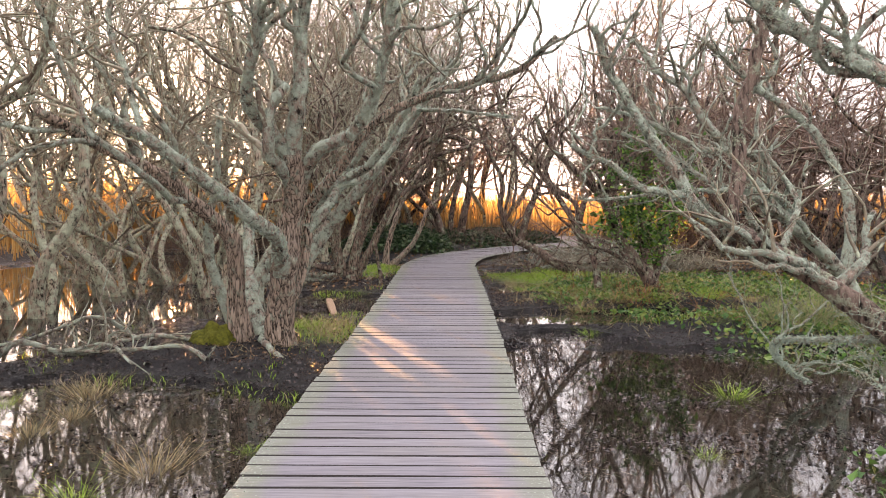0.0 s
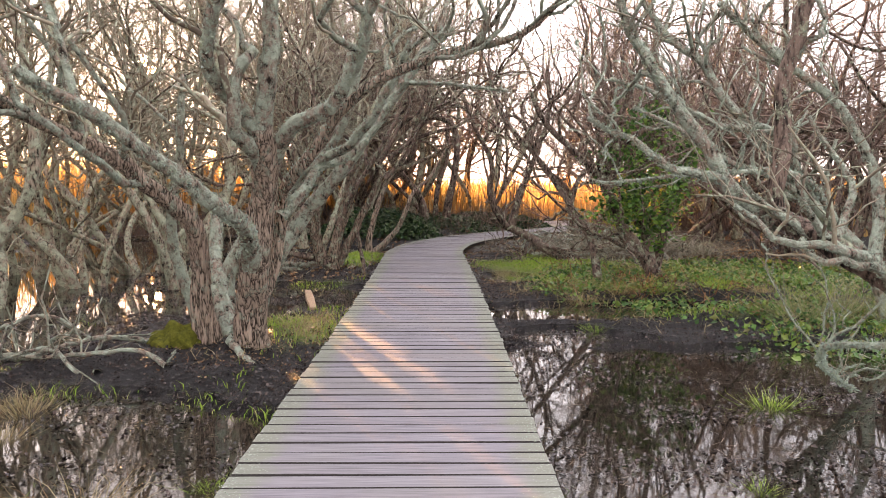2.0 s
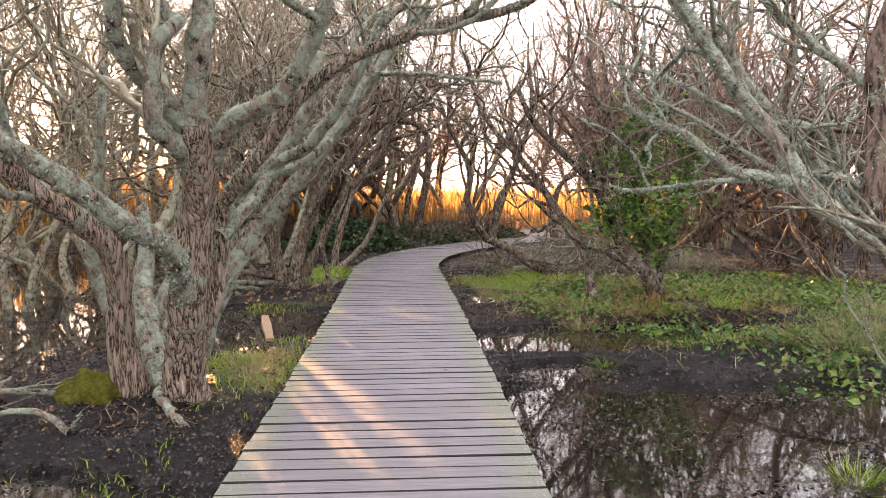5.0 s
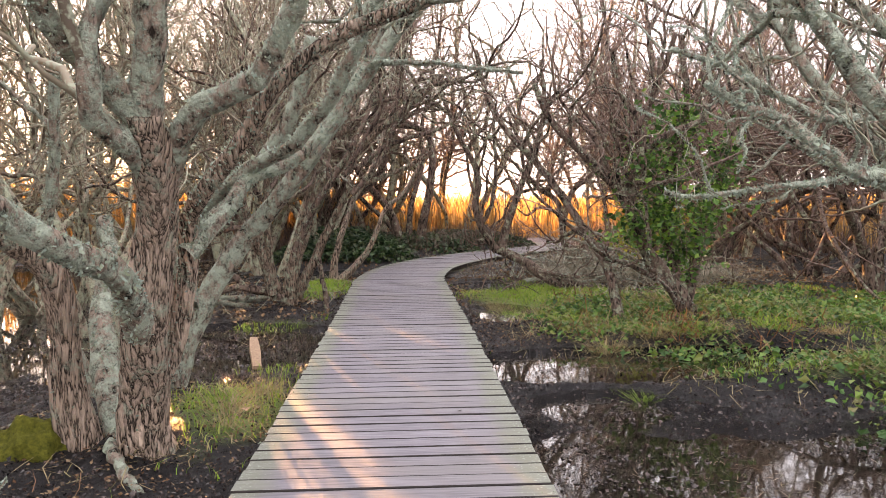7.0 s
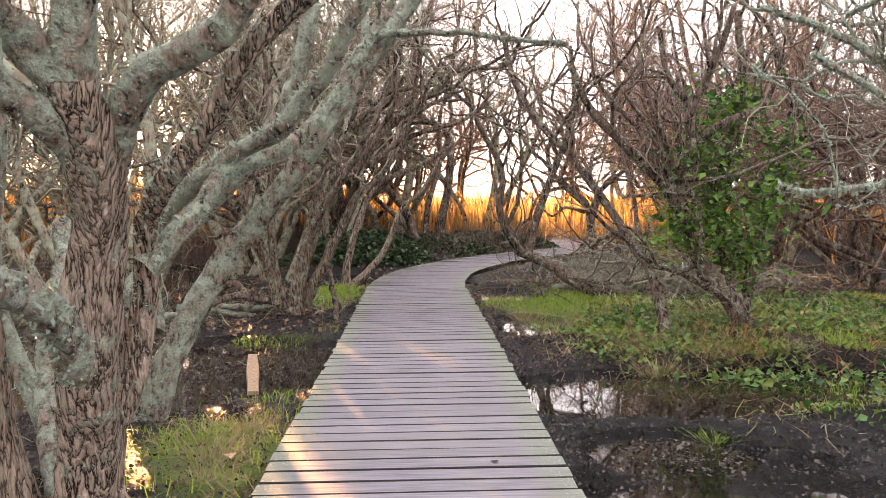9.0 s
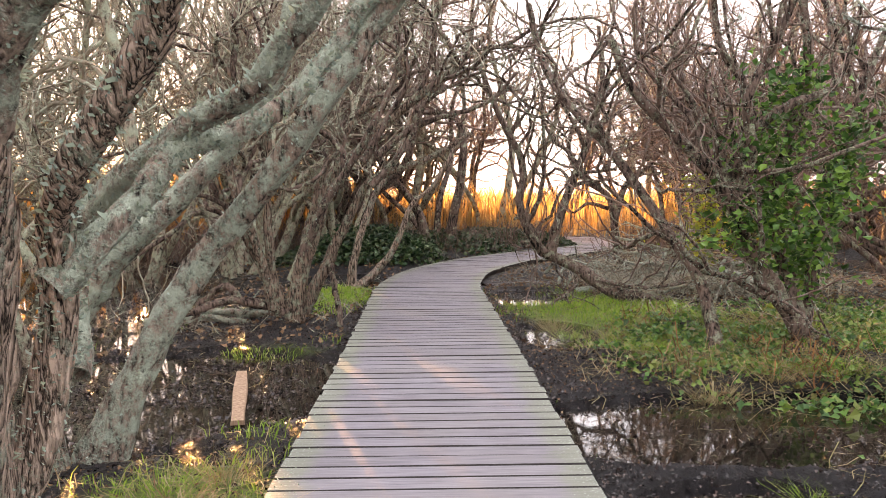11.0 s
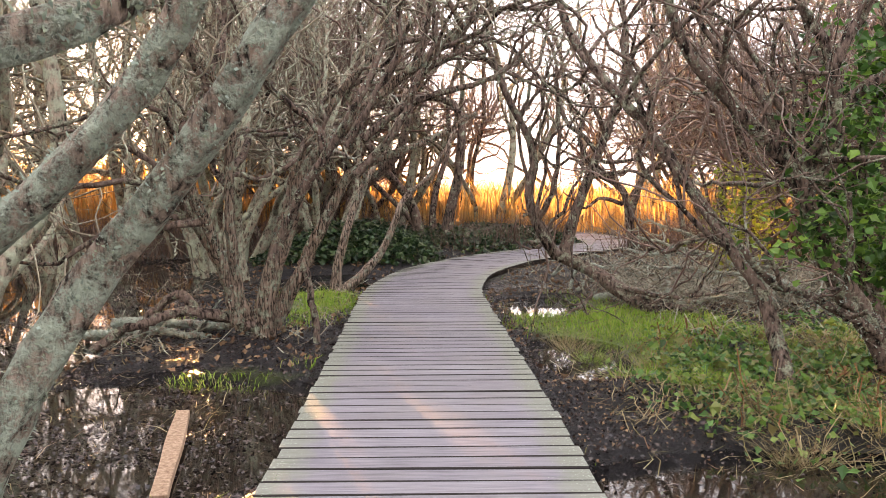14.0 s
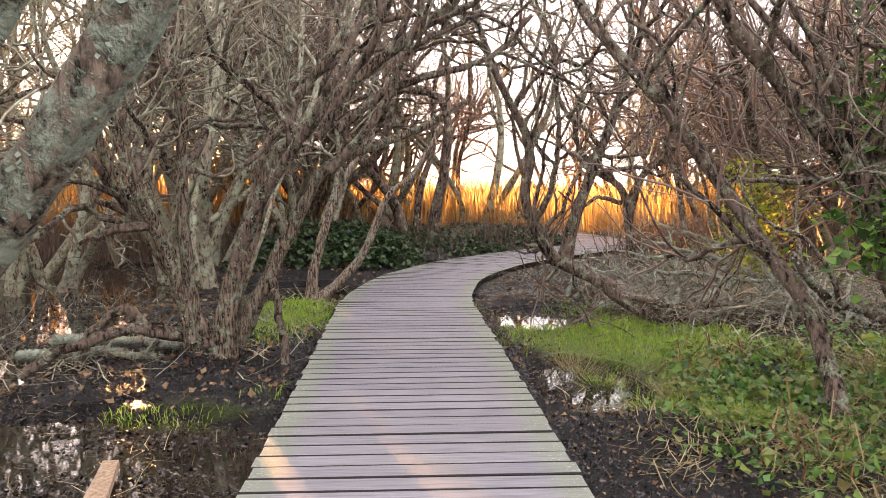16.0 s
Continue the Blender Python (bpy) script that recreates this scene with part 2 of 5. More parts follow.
def part(name, me, parent, label="", kind=""):
    ob = new(name, me)
    ob.parent = parent
    return tagged(ob, label, kind=kind)


def thing(name, label, category, at=(0, 0, 0), group="", kind=""):
    ob = new(name)
    ob.location = at
    ob.empty_display_size = 0.2
    return tagged(ob, label, category, group, kind)


def unit(v):
    return v / np.maximum(np.linalg.norm(v, axis=-1, keepdims=True), 1e-9)


def hashed(ix, iy, seed):
    h = np.sin(ix * 127.1 + iy * 311.7 + seed * 74.7) * 43758.5453
    return h - np.floor(h)


def value_noise(x, y, seed=0):
    ix, iy = np.floor(x), np.floor(y)
    fx, fy = x - ix, y - iy
    fx, fy = fx * fx * (3 - 2 * fx), fy * fy * (3 - 2 * fy)
    a, b = hashed(ix, iy, seed), hashed(ix + 1, iy, seed)
    c, d = hashed(ix, iy + 1, seed), hashed(ix + 1, iy + 1, seed)
    return (a * (1 - fx) + b * fx) * (1 - fy) + (c * (1 - fx) + d * fx) * fy


def fbm(x, y, octaves=4, seed=0):
    total, amp, norm = 0, 1.0, 0.0
    for o in range(octaves):
        total = total + amp * value_noise(x * 2 ** o, y * 2 ** o, seed + o)
        norm += amp
        amp *= 0.5
    return total / norm - 0.5


def smooth_path(points, n):
    """A Catmull-Rom curve through the points, resampled evenly."""
    p = np.array(points, float)
    p = np.vstack([2 * p[0] - p[1], p, 2 * p[-1] - p[-2]])
    out = []
    for i in range(1, len(p) - 2):
        t = np.linspace(0, 1, 12, endpoint=False)[:, None]
        a, b, c, d = p[i - 1], p[i], p[i + 1], p[i + 2]
        out.append(0.5 * (2 * b + (c - a) * t + (2 * a - 5 * b + 4 * c - d) * t ** 2 + (3 * b - a - 3 * c + d) * t ** 3))
    out = np.vstack(out + [p[-2][None]])
    s = np.concatenate([[0], np.cumsum(np.linalg.norm(np.diff(out, axis=0), axis=1))])
    g = np.linspace(0, s[-1], n)
    return np.stack([np.interp(g, s, out[:, i]) for i in range(out.shape[1])], 1)


# ---- the boardwalk's line ----
LINE = smooth_path([(-0.30, -2.5), (-0.265, 3.5), (-0.19, 7.5), (-0.13, 11.5), (-0.10, 15.4), (-0.06, 17.0), (0.27, 18.85), (0.76, 20.1), (1.42, 21.35), (2.5, 22.75), (3.6, 23.9), (4.3, 24.6), (4.8, 25.35), (4.95, 26.5), (4.75, 28.2), (4.3, 30.0)], 420)
LINE_S = np.concatenate([[0], np.cumsum(np.linalg.norm(np.diff(LINE, axis=0), axis=1))])


def line_at(s):
    return np.array([np.interp(s, LINE_S, LINE[:, 0]), np.interp(s, LINE_S, LINE[:, 1])])


def off_deck(x, y):
    """Distance from the boardwalk's middle line."""
    pts = LINE[::6]
    d = np.full(np.shape(x), 1e9)
    for px, py in pts:
        d = np.minimum(d, (x - px) ** 2 + (y - py) ** 2)
    return np.sqrt(d)


def tubes(P, R, sides, rng, lump=0.0):
    """Tubes round k paths P (k,n,3) with radii R (k,n). Returns verts and faces."""
    k, n, _ = P.shape
    T = np.empty_like(P)
    T[:, 1:-1] = P[:, 2:] - P[:, :-2]
    T[:, 0], T[:, -1] = P[:, 1] - P[:, 0], P[:, -1] - P[:, -2]
    T = unit(T)
    ref = unit(rng.normal(size=(k, 1, 3)) * 0.3 + np.array([0.7, 0.4, 0.1]))
    U = unit(np.cross(T, np.broadcast_to(ref, T.shape)))
    V = np.cross(T, U)
    a = np.linspace(0, 2 * np.pi, sides, endpoint=False)
    rad = R[:, :, None] * np.ones(sides)
    if lump:
        s = np.linspace(0, 1, n)[None, :, None]
        ph = rng.uniform(0, 6.28, (k, 1, 3))
        rad = rad * (1 + lump * (0.5 * np.sin(3 * a + ph[..., 0:1] + 5 * s) + 0.35 * np.sin(5 * a + ph[..., 1:2] - 9 * s) + 0.3 * np.sin(2 * a + 23 * s + ph[..., 2:3])) + rng.normal(0, lump * 0.35, (k, n, sides)))
    v = P[:, :, None] + rad[..., None] * (np.cos(a)[:, None] * U[:, :, None] + np.sin(a)[:, None] * V[:, :, None])
    idx = np.arange(k * n * sides).reshape(k, n, sides)
    nx = np.roll(idx, -1, 2)
    q = np.stack([idx[:, :-1], nx[:, :-1], nx[:, 1:], idx[:, 1:]], -1).reshape(-1, 4)
    return v.reshape(-1, 3), q, idx[:, -1]


def capped(P, R, sides, rng, lump=0.0):
    v, q, last = tubes(P, R, sides, rng, lump)
    tris = np.stack([last[:, 0:1].repeat(sides - 2, 1), last[:, 1:-1], last[:, 2:]], -1).reshape(-1, 3)
    return v, [q, tris]


def joined(pieces):
    vs, fs, off = [], [], 0
    for v, faces in pieces:
        vs.append(v)
        fs += [f + off for f in faces if len(f)]
        off += len(v)
    return np.vstack(vs), fs


GLADES = ((-0.21, 6.5, 1.38), (-0.19, 6.95, 1.38), (0.0, 0.0, -1.77), (-0.24, 4.7, -1.75), (-0.21, 6.5, -1.73), (-0.88, 11.6, 0.0), (-0.80, 11.36, 0.0), (-0.72, 11.1, 0.0), (-0.64, 10.86, 0.0), (-0.56, 10.6, 0.0), (-0.48, 10.36, 0.0))     # lines of open air towards the sun


def in_glade(x, y, z, gap=0.13):
    """Whether points stand in a line of open air, or in its mirror image below the water."""
    shut = np.zeros(np.shape(x), bool)
    for gx_, gy_, gz_ in GLADES:
        for zz in (z, -0.35 - z) if gz_ < -1 else (z,):
            zz = zz + 0.0177 * (y - gy_) if gz_ == 0 else zz       # the lowest rays graze in under the glare
            far_ = (x - gx_) * -0.3305 + (y - gy_) * 0.9332 + (zz - gz_) * 0.1409
            away = np.sqrt(np.maximum((x - gx_) ** 2 + (y - gy_) ** 2 + (zz - gz_) ** 2 - far_ ** 2, 0))
            shut |= (away < (0.13 if gz_ == 0 else gap)) & (far_ > 1)
    return shut


def sprout(P, R, per_m, length, rfac, n, rng, spread=0.9, up=0.25, wander=0.22, lo=0.2, pull=(0, 0, 0), keep_clear=True, floor=-9.0):
    """Side shoots from the paths P: vectorised. Returns their paths and radii."""
    seg = np.linalg.norm(np.diff(P, axis=1), axis=2)
    L = seg.sum(1)
    count = rng.poisson(np.maximum(L * per_m, 0.01))
    par = np.repeat(np.arange(len(P)), count)
    m = len(par)
    if m == 0:
        return np.zeros((0, n, 3)), np.zeros((0, n))
    s = rng.uniform(lo, 1.0, m) * (P.shape[1] - 1)
    i = np.minimum(s.astype(int), P.shape[1] - 2)
    f = (s - i)[:, None]
    start = P[par, i] * (1 - f) + P[par, i + 1] * f
    r0 = R[par, i] * (1 - f[:, 0]) + R[par, i + 1] * f[:, 0]
    tang = unit(P[par, i + 1] - P[par, i])
    side = unit(np.cross(tang, rng.normal(size=(m, 3))))
    d = unit(tang * rng.uniform(0.3, 1.0, (m, 1)) + side * spread + np.array([0, 0, up]) + np.array(pull))
    ln = rng.uniform(length[0], length[1], m) * (0.6 + 0.5 * (L[par] / (L.mean() + 1e-6)).clip(0.3, 1.3))
    step = (ln / (n - 1))[:, None]
    Q = np.empty((m, n, 3))
    Q[:, 0] = start
    for j in range(1, n):
        d = unit(d + rng.normal(size=(m, 3)) * wander + np.array([0, 0, up * 0.22]))
        Q[:, j] = Q[:, j - 1] + d * step
    deck_gap = np.min(np.hypot(Q[:, :, 0:1] - LINE[None, None, ::12, 0], Q[:, :, 1:2] - LINE[None, None, ::12, 1]), axis=2)
    free = ~((deck_gap < 0.95) & (Q[:, :, 2] < 2.35) & (Q[:, :, 2] > -1)).any(1) if keep_clear else np.ones(m, bool)
    free &= ~in_glade(Q[..., 0], Q[..., 1], Q[..., 2]).any(1) if keep_clear else True
    free &= Q[..., 2].min(1) > np.minimum(floor, start[:, 2] - 0.12)
    Q, r0 = Q[free], r0[free]
    m = len(Q)
    rr = np.clip(r0 * rfac * rng.uniform(0.7, 1.1, m), 0.0022, None)
    RR = rr[:, None] * np.linspace(1, 0.32, n)[None] ** 0.8
    return Q, RR


def radii(n, r0, r1, flare=0.0):
    s = np.linspace(0, 1, n)
    return r0 + (r1 - r0) * s ** 0.8 + flare * r0 * np.exp(-s * 14)


def tufts(P, R, per_m, size, rng):
    """Small lichen flakes that stand off the bark of the paths P."""
    seg = np.linalg.norm(np.diff(P, axis=1), axis=2)
    L = seg.sum(1)
    count = rng.poisson(L * per_m)
    par = np.repeat(np.arange(len(P)), count)
    m = len(par)
    s = rng.uniform(0, 0.999, m) * (P.shape[1] - 1)
    i = s.astype(int)
    f = (s - i)[:, None]
    c = P[par, i] * (1 - f) + P[par, i + 1] * f
    r = R[par, i][:, None]
    t = unit(P[par, i + 1] - P[par, i])
    o = unit(np.cross(t, rng.normal(size=(m, 3))))
    w = np.cross(t, o)
    h = rng.uniform(size[0], size[1], (m, 1))
    base = c + o * r * 0.9
    lean = o + rng.normal(size=(m, 3)) * 0.55
    v = np.stack([base - w * h * 0.45 + t * h * rng.normal(0, .3, (m, 1)), base + w * h * 0.45, base + lean * h * 0.8 + w * h * 0.3, base + lean * h * 1.0 - w * h * 0.35 + t * h * 0.3], 1).reshape(-1, 3)
    return v, [np.arange(m * 4).reshape(m, 4)]


def tree(name, label, stems, rng, levels, mats, group="", lichen=0, at=None, sides=12, split=True, keep_clear=True, low=0.3, floor=-9.0):
    """stems: list of (points, r0, r1, part name). levels: list of (per_m, length, rfac, n, sides, spread, up)."""
    base = np.array(stems[0][0][0]) if at is None else np.array(at)
    root = thing(name, label, "tree", tuple(base), group)
    allP, allR = [], []
    for pts, r0, r1, pname in stems:
        N = 30
        P = smooth_path(pts, N)
        jit = np.cumsum(rng.normal(size=(N, 3)), 0)
        jit -= np.linspace(0, 1, N)[:, None] * jit[-1]
        P = P + jit * 0.007
        R = radii(N, r0, r1, 0.55 if pname == "trunk" and pts[0][2] < 0 else 0.1)
        v, f = capped(P[None] - base, R[None], sides, rng, 0.15 if lichen else 0.10)
        part(pname, mesh_from(pname, v, f, mats[0] if pname == "trunk" else mats[1]), root)
        if pname != "root":
            allP.append(P)
            allR.append(R)
    P, R = np.stack(allP), np.stack(allR)
    woody = np.array([s[3] == "limb" or mats[0] is BARK or s[2] < 0.04 for s in stems if s[3] != "root"])
    cover = [] if not lichen else [tufts(P[~woody] - base, R[~woody], lichen * 0.8, (0.004, 0.013), rng)] * bool((~woody).any()) + [tufts(P[woody] - base, R[woody], lichen * 3.2, (0.005, 0.017), rng)] * bool(woody.any())
    crown = []
    for j, (per_m, length, rfac, n, sd, spread, up) in enumerate(levels):
        P, R = sprout(P, R, per_m, length, rfac, n, rng, spread, up, 0.36 if j < 2 else 0.28, low if j == 0 else 0.12, keep_clear=keep_clear, floor=floor)
        if len(P) == 0:
            break
        if j == 0 and split:
            for q in range(len(P)):
                part("branch", mesh_from("branch", *capped(P[q:q + 1] - base, R[q:q + 1], sd, rng, 0.08), mats[1]), root)
        else:
            crown.append(capped(P - base, R, sd, rng))
        if lichen and j < 2:
            cover.append(tufts(P - base, R, lichen * (2.2 if j == 0 else 0.3), (0.003, 0.009), rng))
    if crown:
        part("crown", mesh_from("crown", *joined(crown), mats[2]), root, kind="stuff")
    if cover:
        part("lichen", mesh_from("lichen", *joined(cover), LICHEN, False), root, "pale grey-green tufted lichen", "stuff")
    return root


# ---- ground and water ----
WATER_Z = -0.175


def blob(x, y, cx, cy, rx, ry, soft=0.35, wob=0.35, seed=3):
    """About 1 inside an uneven oval, 0 outside."""
    d = np.sqrt(((x - cx) / rx) ** 2 + ((y - cy) / ry) ** 2) + wob * fbm(x * 0.9, y * 0.9, 3, seed)
    return np.clip((1 + soft - d) / (2 * soft), 0, 1)


def pools(x, y):
    p = blob(x, y, 1.7, 4.6, 1.75, 3.75, 0.14)
    p = np.maximum(p, blob(x, y, 3.0, 6.9, 1.6, 1.2, 0.2))
    p = np.maximum(p, blob(x, y, 2.4, 10.0, 2.3, 0.78, 0.15, 0.2, 8))
    p = np.maximum(p, blob(x, y, 1.4, 8.65, 0.5, 0.42, 0.35, 0.5, 7))
    p = np.maximum(p, blob(x, y, 1.28, 13.3, 0.45, 0.8, 0.35, 0.5, 9))
    p = np.maximum(p, blob(x, y, 1.4, 16.1, 0.55, 0.8, 0.35, 0.35, 5))
    p = np.maximum(p, blob(x, y, 2.05, 15.85, 0.35, 0.22, 0.4, 0.5, 6))
    p = np.maximum(p, blob(x, y, -3.2, 3.9, 2.6, 2.9, 0.14, 0.3, 11))
    p = np.maximum(p, blob(x, y, -2.4, 11.2, 1.6, 1.5, 0.25, 0.5, 12))
    p = np.maximum(p, blob(x, y, -6.8, 15.0, 3.6, 8.0, 0.2, 0.3, 13))
    p = np.maximum(p, blob(x, y, -5.6, 9.0, 2.2, 2.0, 0.3, 0.4, 14) * 0.9)
    p = np.maximum(p, blob(x, y, -1.6, 18.6, 0.8, 1.2, 0.3, 0.4, 15) * 0.9)
    return p


def ground_z(x, y):
    h = -0.10 + 0.05 * fbm(x * 0.5, y * 0.5, 3, 1) + 0.10 * fbm(x * 2.1, y * 2.1, 4, 2) + 0.05 * fbm(x * 9, y * 9, 3, 4)
    h = h + 0.10 * blob(x, y, 4.2, 12.5, 2.6, 3.2, 0.5) + 0.07 * blob(x, y, 3.6, 9.1, 1.1, 0.45, 0.4, 0.2, 8)
    h = h + 0.10 * blob(x, y, -2.0, 7.9, 1.1, 0.9, 0.6) + 0.12 * blob(x, y, 0.3, 24.5, 3.5, 2.6, 0.6)
    h = h + 0.10 * np.clip((y - 18.5) / 2, 0, 1) * np.clip((x + 3.2) / 1.0, 0, 1)
    h = h - 0.16 * pools(x, y)
    near = np.clip((1.35 - off_deck(x, y)) / 0.5, 0, 1)
    return np.minimum(h, -0.10) * near + h * (1 - near)


def grassy(x, y):
    g = 0.95 * blob(x, y, 1.9, 14.7, 1.0, 1.5, 0.5, 0.6, 21)
    g = np.maximum(g, 0.85 * blob(x, y, 1.95, 12.6, 0.6, 0.8, 0.5, 0.7, 22))
    g = np.maximum(g, 0.4 * blob(x, y, 4.8, 12.3, 2.6, 2.6, 0.5, 0.5, 23))
    g = np.maximum(g, 0.5 * blob(x, y, 3.6, 9.1, 1.1, 0.5, 0.5, 0.3, 24))
    g = np.maximum(g, 0.45 * blob(x, y, 5.2, 8.0, 1.9, 1.2, 0.5, 0.4, 25))
    g = np.maximum(g, 0.6 * blob(x, y, -1.35, 8.6, 0.55, 1.0, 0.6, 0.5, 26))
    g = np.maximum(g, 0.5 * blob(x, y, -1.7, 12.3, 0.9, 0.7, 0.6, 0.5, 27))
    g = np.maximum(g, 0.7 * blob(x, y, -1.5, 16.4, 0.7, 1.2, 0.6, 0.5, 28))
    g = np.maximum(g, 0.18 * blob(x, y, -2.6, 5.2, 1.6, 1.2, 0.6, 0.6, 29))
    return g * (1 - 0.75 * pools(x, y))


def axis(lo, hi, step, far):
    core = np.arange(lo, hi, step)
    out = [hi + step * (1.28 ** i - 1) / 0.28 for i in range(1, 60) if step * (1.28 ** i - 1) / 0.28 < far]
    return np.concatenate([[2 * lo - 0 - (v - hi) - lo for v in out][::-1], core, out])


gx, gy = axis(-6.5, 6.5, 0.065, 900), axis(0.5, 20, 0.07, 900)
GX, GY = np.meshgrid(gx, gy)
GZ = ground_z(GX, GY)
idx = np.arange(GX.size).reshape(GX.shape)
quads = np.stack([idx[:-1, :-1], idx[:-1, 1:], idx[1:, 1:], idx[1:, :-1]], -1).reshape(-1, 4)
me = mesh_from("ground", np.stack([GX, GY, GZ], -1).reshape(-1, 3), [quads], MUD)
for nm, val in (("grass", grassy(GX, GY)), ("wet", np.clip((WATER_Z + 0.10 - GZ) / 0.09, 0, 1)), ("dry", np.clip((np.hypot(GX, GY - 8) - 22) / 6, 0, 1))):
    me.attributes.new(nm, 'FLOAT', 'POINT').data.foreach_set("value", val.astype(np.float32).reshape(-1))
tagged(new("ground", me), "black marsh mud with leaf litter and green turf", "ground", kind="structure")
wx, wy = np.linspace(-30, 30, 61), np.linspace(-15, 60, 76)
WX, WY = np.meshgrid(wx, wy)
idx = np.arange(WX.size).reshape(WX.shape)
me = mesh_from("water", np.stack([WX, WY, WX * 0 + WATER_Z], -1).reshape(-1, 3), [np.stack([idx[:-1, :-1], idx[:-1, 1:], idx[1:, 1:], idx[1:, :-1]], -1).reshape(-1, 4)], WATER)
tagged(new("water", me), "dark still bog water between mud banks", "water", kind="structure")


def scatter(count, box, accept, rng):
    x = rng.uniform(box[0], box[1], count)
    y = rng.uniform(box[2], box[3], count)
    keep = rng.uniform(0, 1, count) < accept(x, y)
    keep &= off_deck(x, y) > 0.86
    return x[keep], y[keep]


def blades(x, y, z, height, width, rng, lean=0.35):
    m = len(x)
    a = rng.uniform(0, 6.283, m)
    w = np.stack([np.cos(a), np.sin(a), a * 0], 1) * width * rng.uniform(0.6, 1.3, (m, 1))
    b = rng.uniform(0, 6.283, m)
    d = np.stack([np.cos(b), np.sin(b), b * 0], 1) * lean
    h = (height * rng.uniform(0.5, 1.25, m))[:, None]
    p = np.stack([x, y, z], 1)
    up = np.array([0, 0, 1.0])
    mid = p + (up * 0.6 + d * 0.35 * rng.uniform(0.2, 1.2, (m, 1))) * h
    tip = p + (up * 0.9 + d * rng.uniform(0.5, 1.5, (m, 1))) * h
    v = np.stack([p - w, p + w, mid + w * 0.7, mid - w * 0.7, tip], 1).reshape(-1, 3)
    i = np.arange(m)[:, None] * 5
    return v, [i + np.array([[0, 1, 2, 3]]), i + np.array([[3, 2, 4]])]


def leaves(p, size, rng, tilt=0.6, lobes=False):
    """Folded leaf blades at the points p."""
    m = len(p)
    nrm = unit(np.array([0, 0, 1.0]) + rng.normal(size=(m, 3)) * tilt)
    t = unit(np.cross(nrm, rng.normal(size=(m, 3))))
    s = np.cross(nrm, t)
    h = (size * rng.uniform(0.55, 1.3, m))[:, None]
    v = np.stack([p - t * h * 0.5, p + s * h * 0.45 - t * h * 0.12 + nrm * h * 0.12, p + s * h * 0.2 + t * h * 0.2 + nrm * h * 0.05, p + t * h * 0.62, p - s * h * 0.2 + t * h * 0.2 + nrm * h * 0.05, p - s * h * 0.45 - t * h * 0.12 + nrm * h * 0.12], 1).reshape(-1, 3)
    i = np.arange(m)[:, None] * 6
    return v, [i + np.array([[0, 1, 2, 3]]), i + np.array([[0, 3, 4, 5]])]


rng = np.random.default_rng(5)
# ---- boardwalk ----
PITCH = 0.157
deck = thing("boardwalk", "weathered grey timber boardwalk winding low over the bog", "boardwalk", kind="structure")


def board_mesh(half_l, wl_, wr_):
    """A board 1.6 m long with eased top edges; its depth at either end is given."""
    v = []
    for sx, w in ((-half_l, wl_), (half_l, wr_)):
        v += [(sx, -w, -0.038), (sx, -w, -0.006), (sx, -w + 0.006, 0), (sx, w - 0.006, 0), (sx, w, -0.006), (sx, w, -0.038)]
    q = np.array([[i, (i + 1) % 6, 6 + (i + 1) % 6, 6 + i] for i in range(6)])
    ends = np.array([[5, 4, 3, 2, 1, 0], [6, 7, 8, 9, 10, 11]])
    return mesh_from("board", np.array(v), [q, ends], BOARD, False)


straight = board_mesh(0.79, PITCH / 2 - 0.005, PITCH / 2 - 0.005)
s, HALF = 0.3, 0.79
while s < LINE_S[-1] - 0.5:
    c, a, b = line_at(s), line_at(s - PITCH / 2), line_at(s + PITCH / 2)
    d0, d1 = line_at(s) - line_at(s - 0.3), line_at(s + 0.3) - line_at(s)
    turn = (math.atan2(d1[1], d1[0]) - math.atan2(d0[1], d0[0])) / 0.3      # bend per metre
    d = line_at(s + 0.15) - line_at(s - 0.15)
    ang = math.atan2(d[1], d[0]) - math.pi / 2
    if abs(turn) < 0.03:
        me = straight
    else:
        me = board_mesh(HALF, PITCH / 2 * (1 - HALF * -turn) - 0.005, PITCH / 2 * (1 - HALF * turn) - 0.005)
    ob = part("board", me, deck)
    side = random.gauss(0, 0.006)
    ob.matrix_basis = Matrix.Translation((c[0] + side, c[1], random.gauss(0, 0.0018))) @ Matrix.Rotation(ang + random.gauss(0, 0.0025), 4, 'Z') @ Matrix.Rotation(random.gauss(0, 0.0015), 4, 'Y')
    s += PITCH
for off in (-0.7, 0.0, 0.7):
    run = []
    for s in np.linspace(0.3, LINE_S[-1] - 0.6, 120):
        c, d = line_at(s), unit(line_at(s + 0.1) - line_at(s - 0.1))
        run.append((c[0] + d[1] * off, c[1] - d[0] * off, -0.095))
    run = np.array(run)
    d = unit(np.gradient(run, axis=0))
    nrm = np.stack([d[:, 1], -d[:, 0], d[:, 0] * 0], 1) * 0.03
    up = np.array([0, 0, 0.053])
    v = np.stack([run - nrm - up, run + nrm - up, run + nrm + up, run - nrm + up], 1).reshape(-1, 3)
    i = np.arange(119)[:, None] * 4
    q = np.concatenate([i + np.array([[j, (j + 1) % 4, 4 + (j + 1) % 4, 4 + j]]) for j in range(4)])
    part("joist", mesh_from("joist", v, [q, np.array([[3, 2, 1, 0]]), np.array([[476, 477, 478, 479]])], JOIST, False), deck, "dark damp timber joist")
post = mesh_from("post", *capped(np.array([[(0, 0, -0.55), (0, 0, -0.3), (0, 0, -0.14)]], float), np.full((1, 3), 0.045), 8, rng), JOIST)
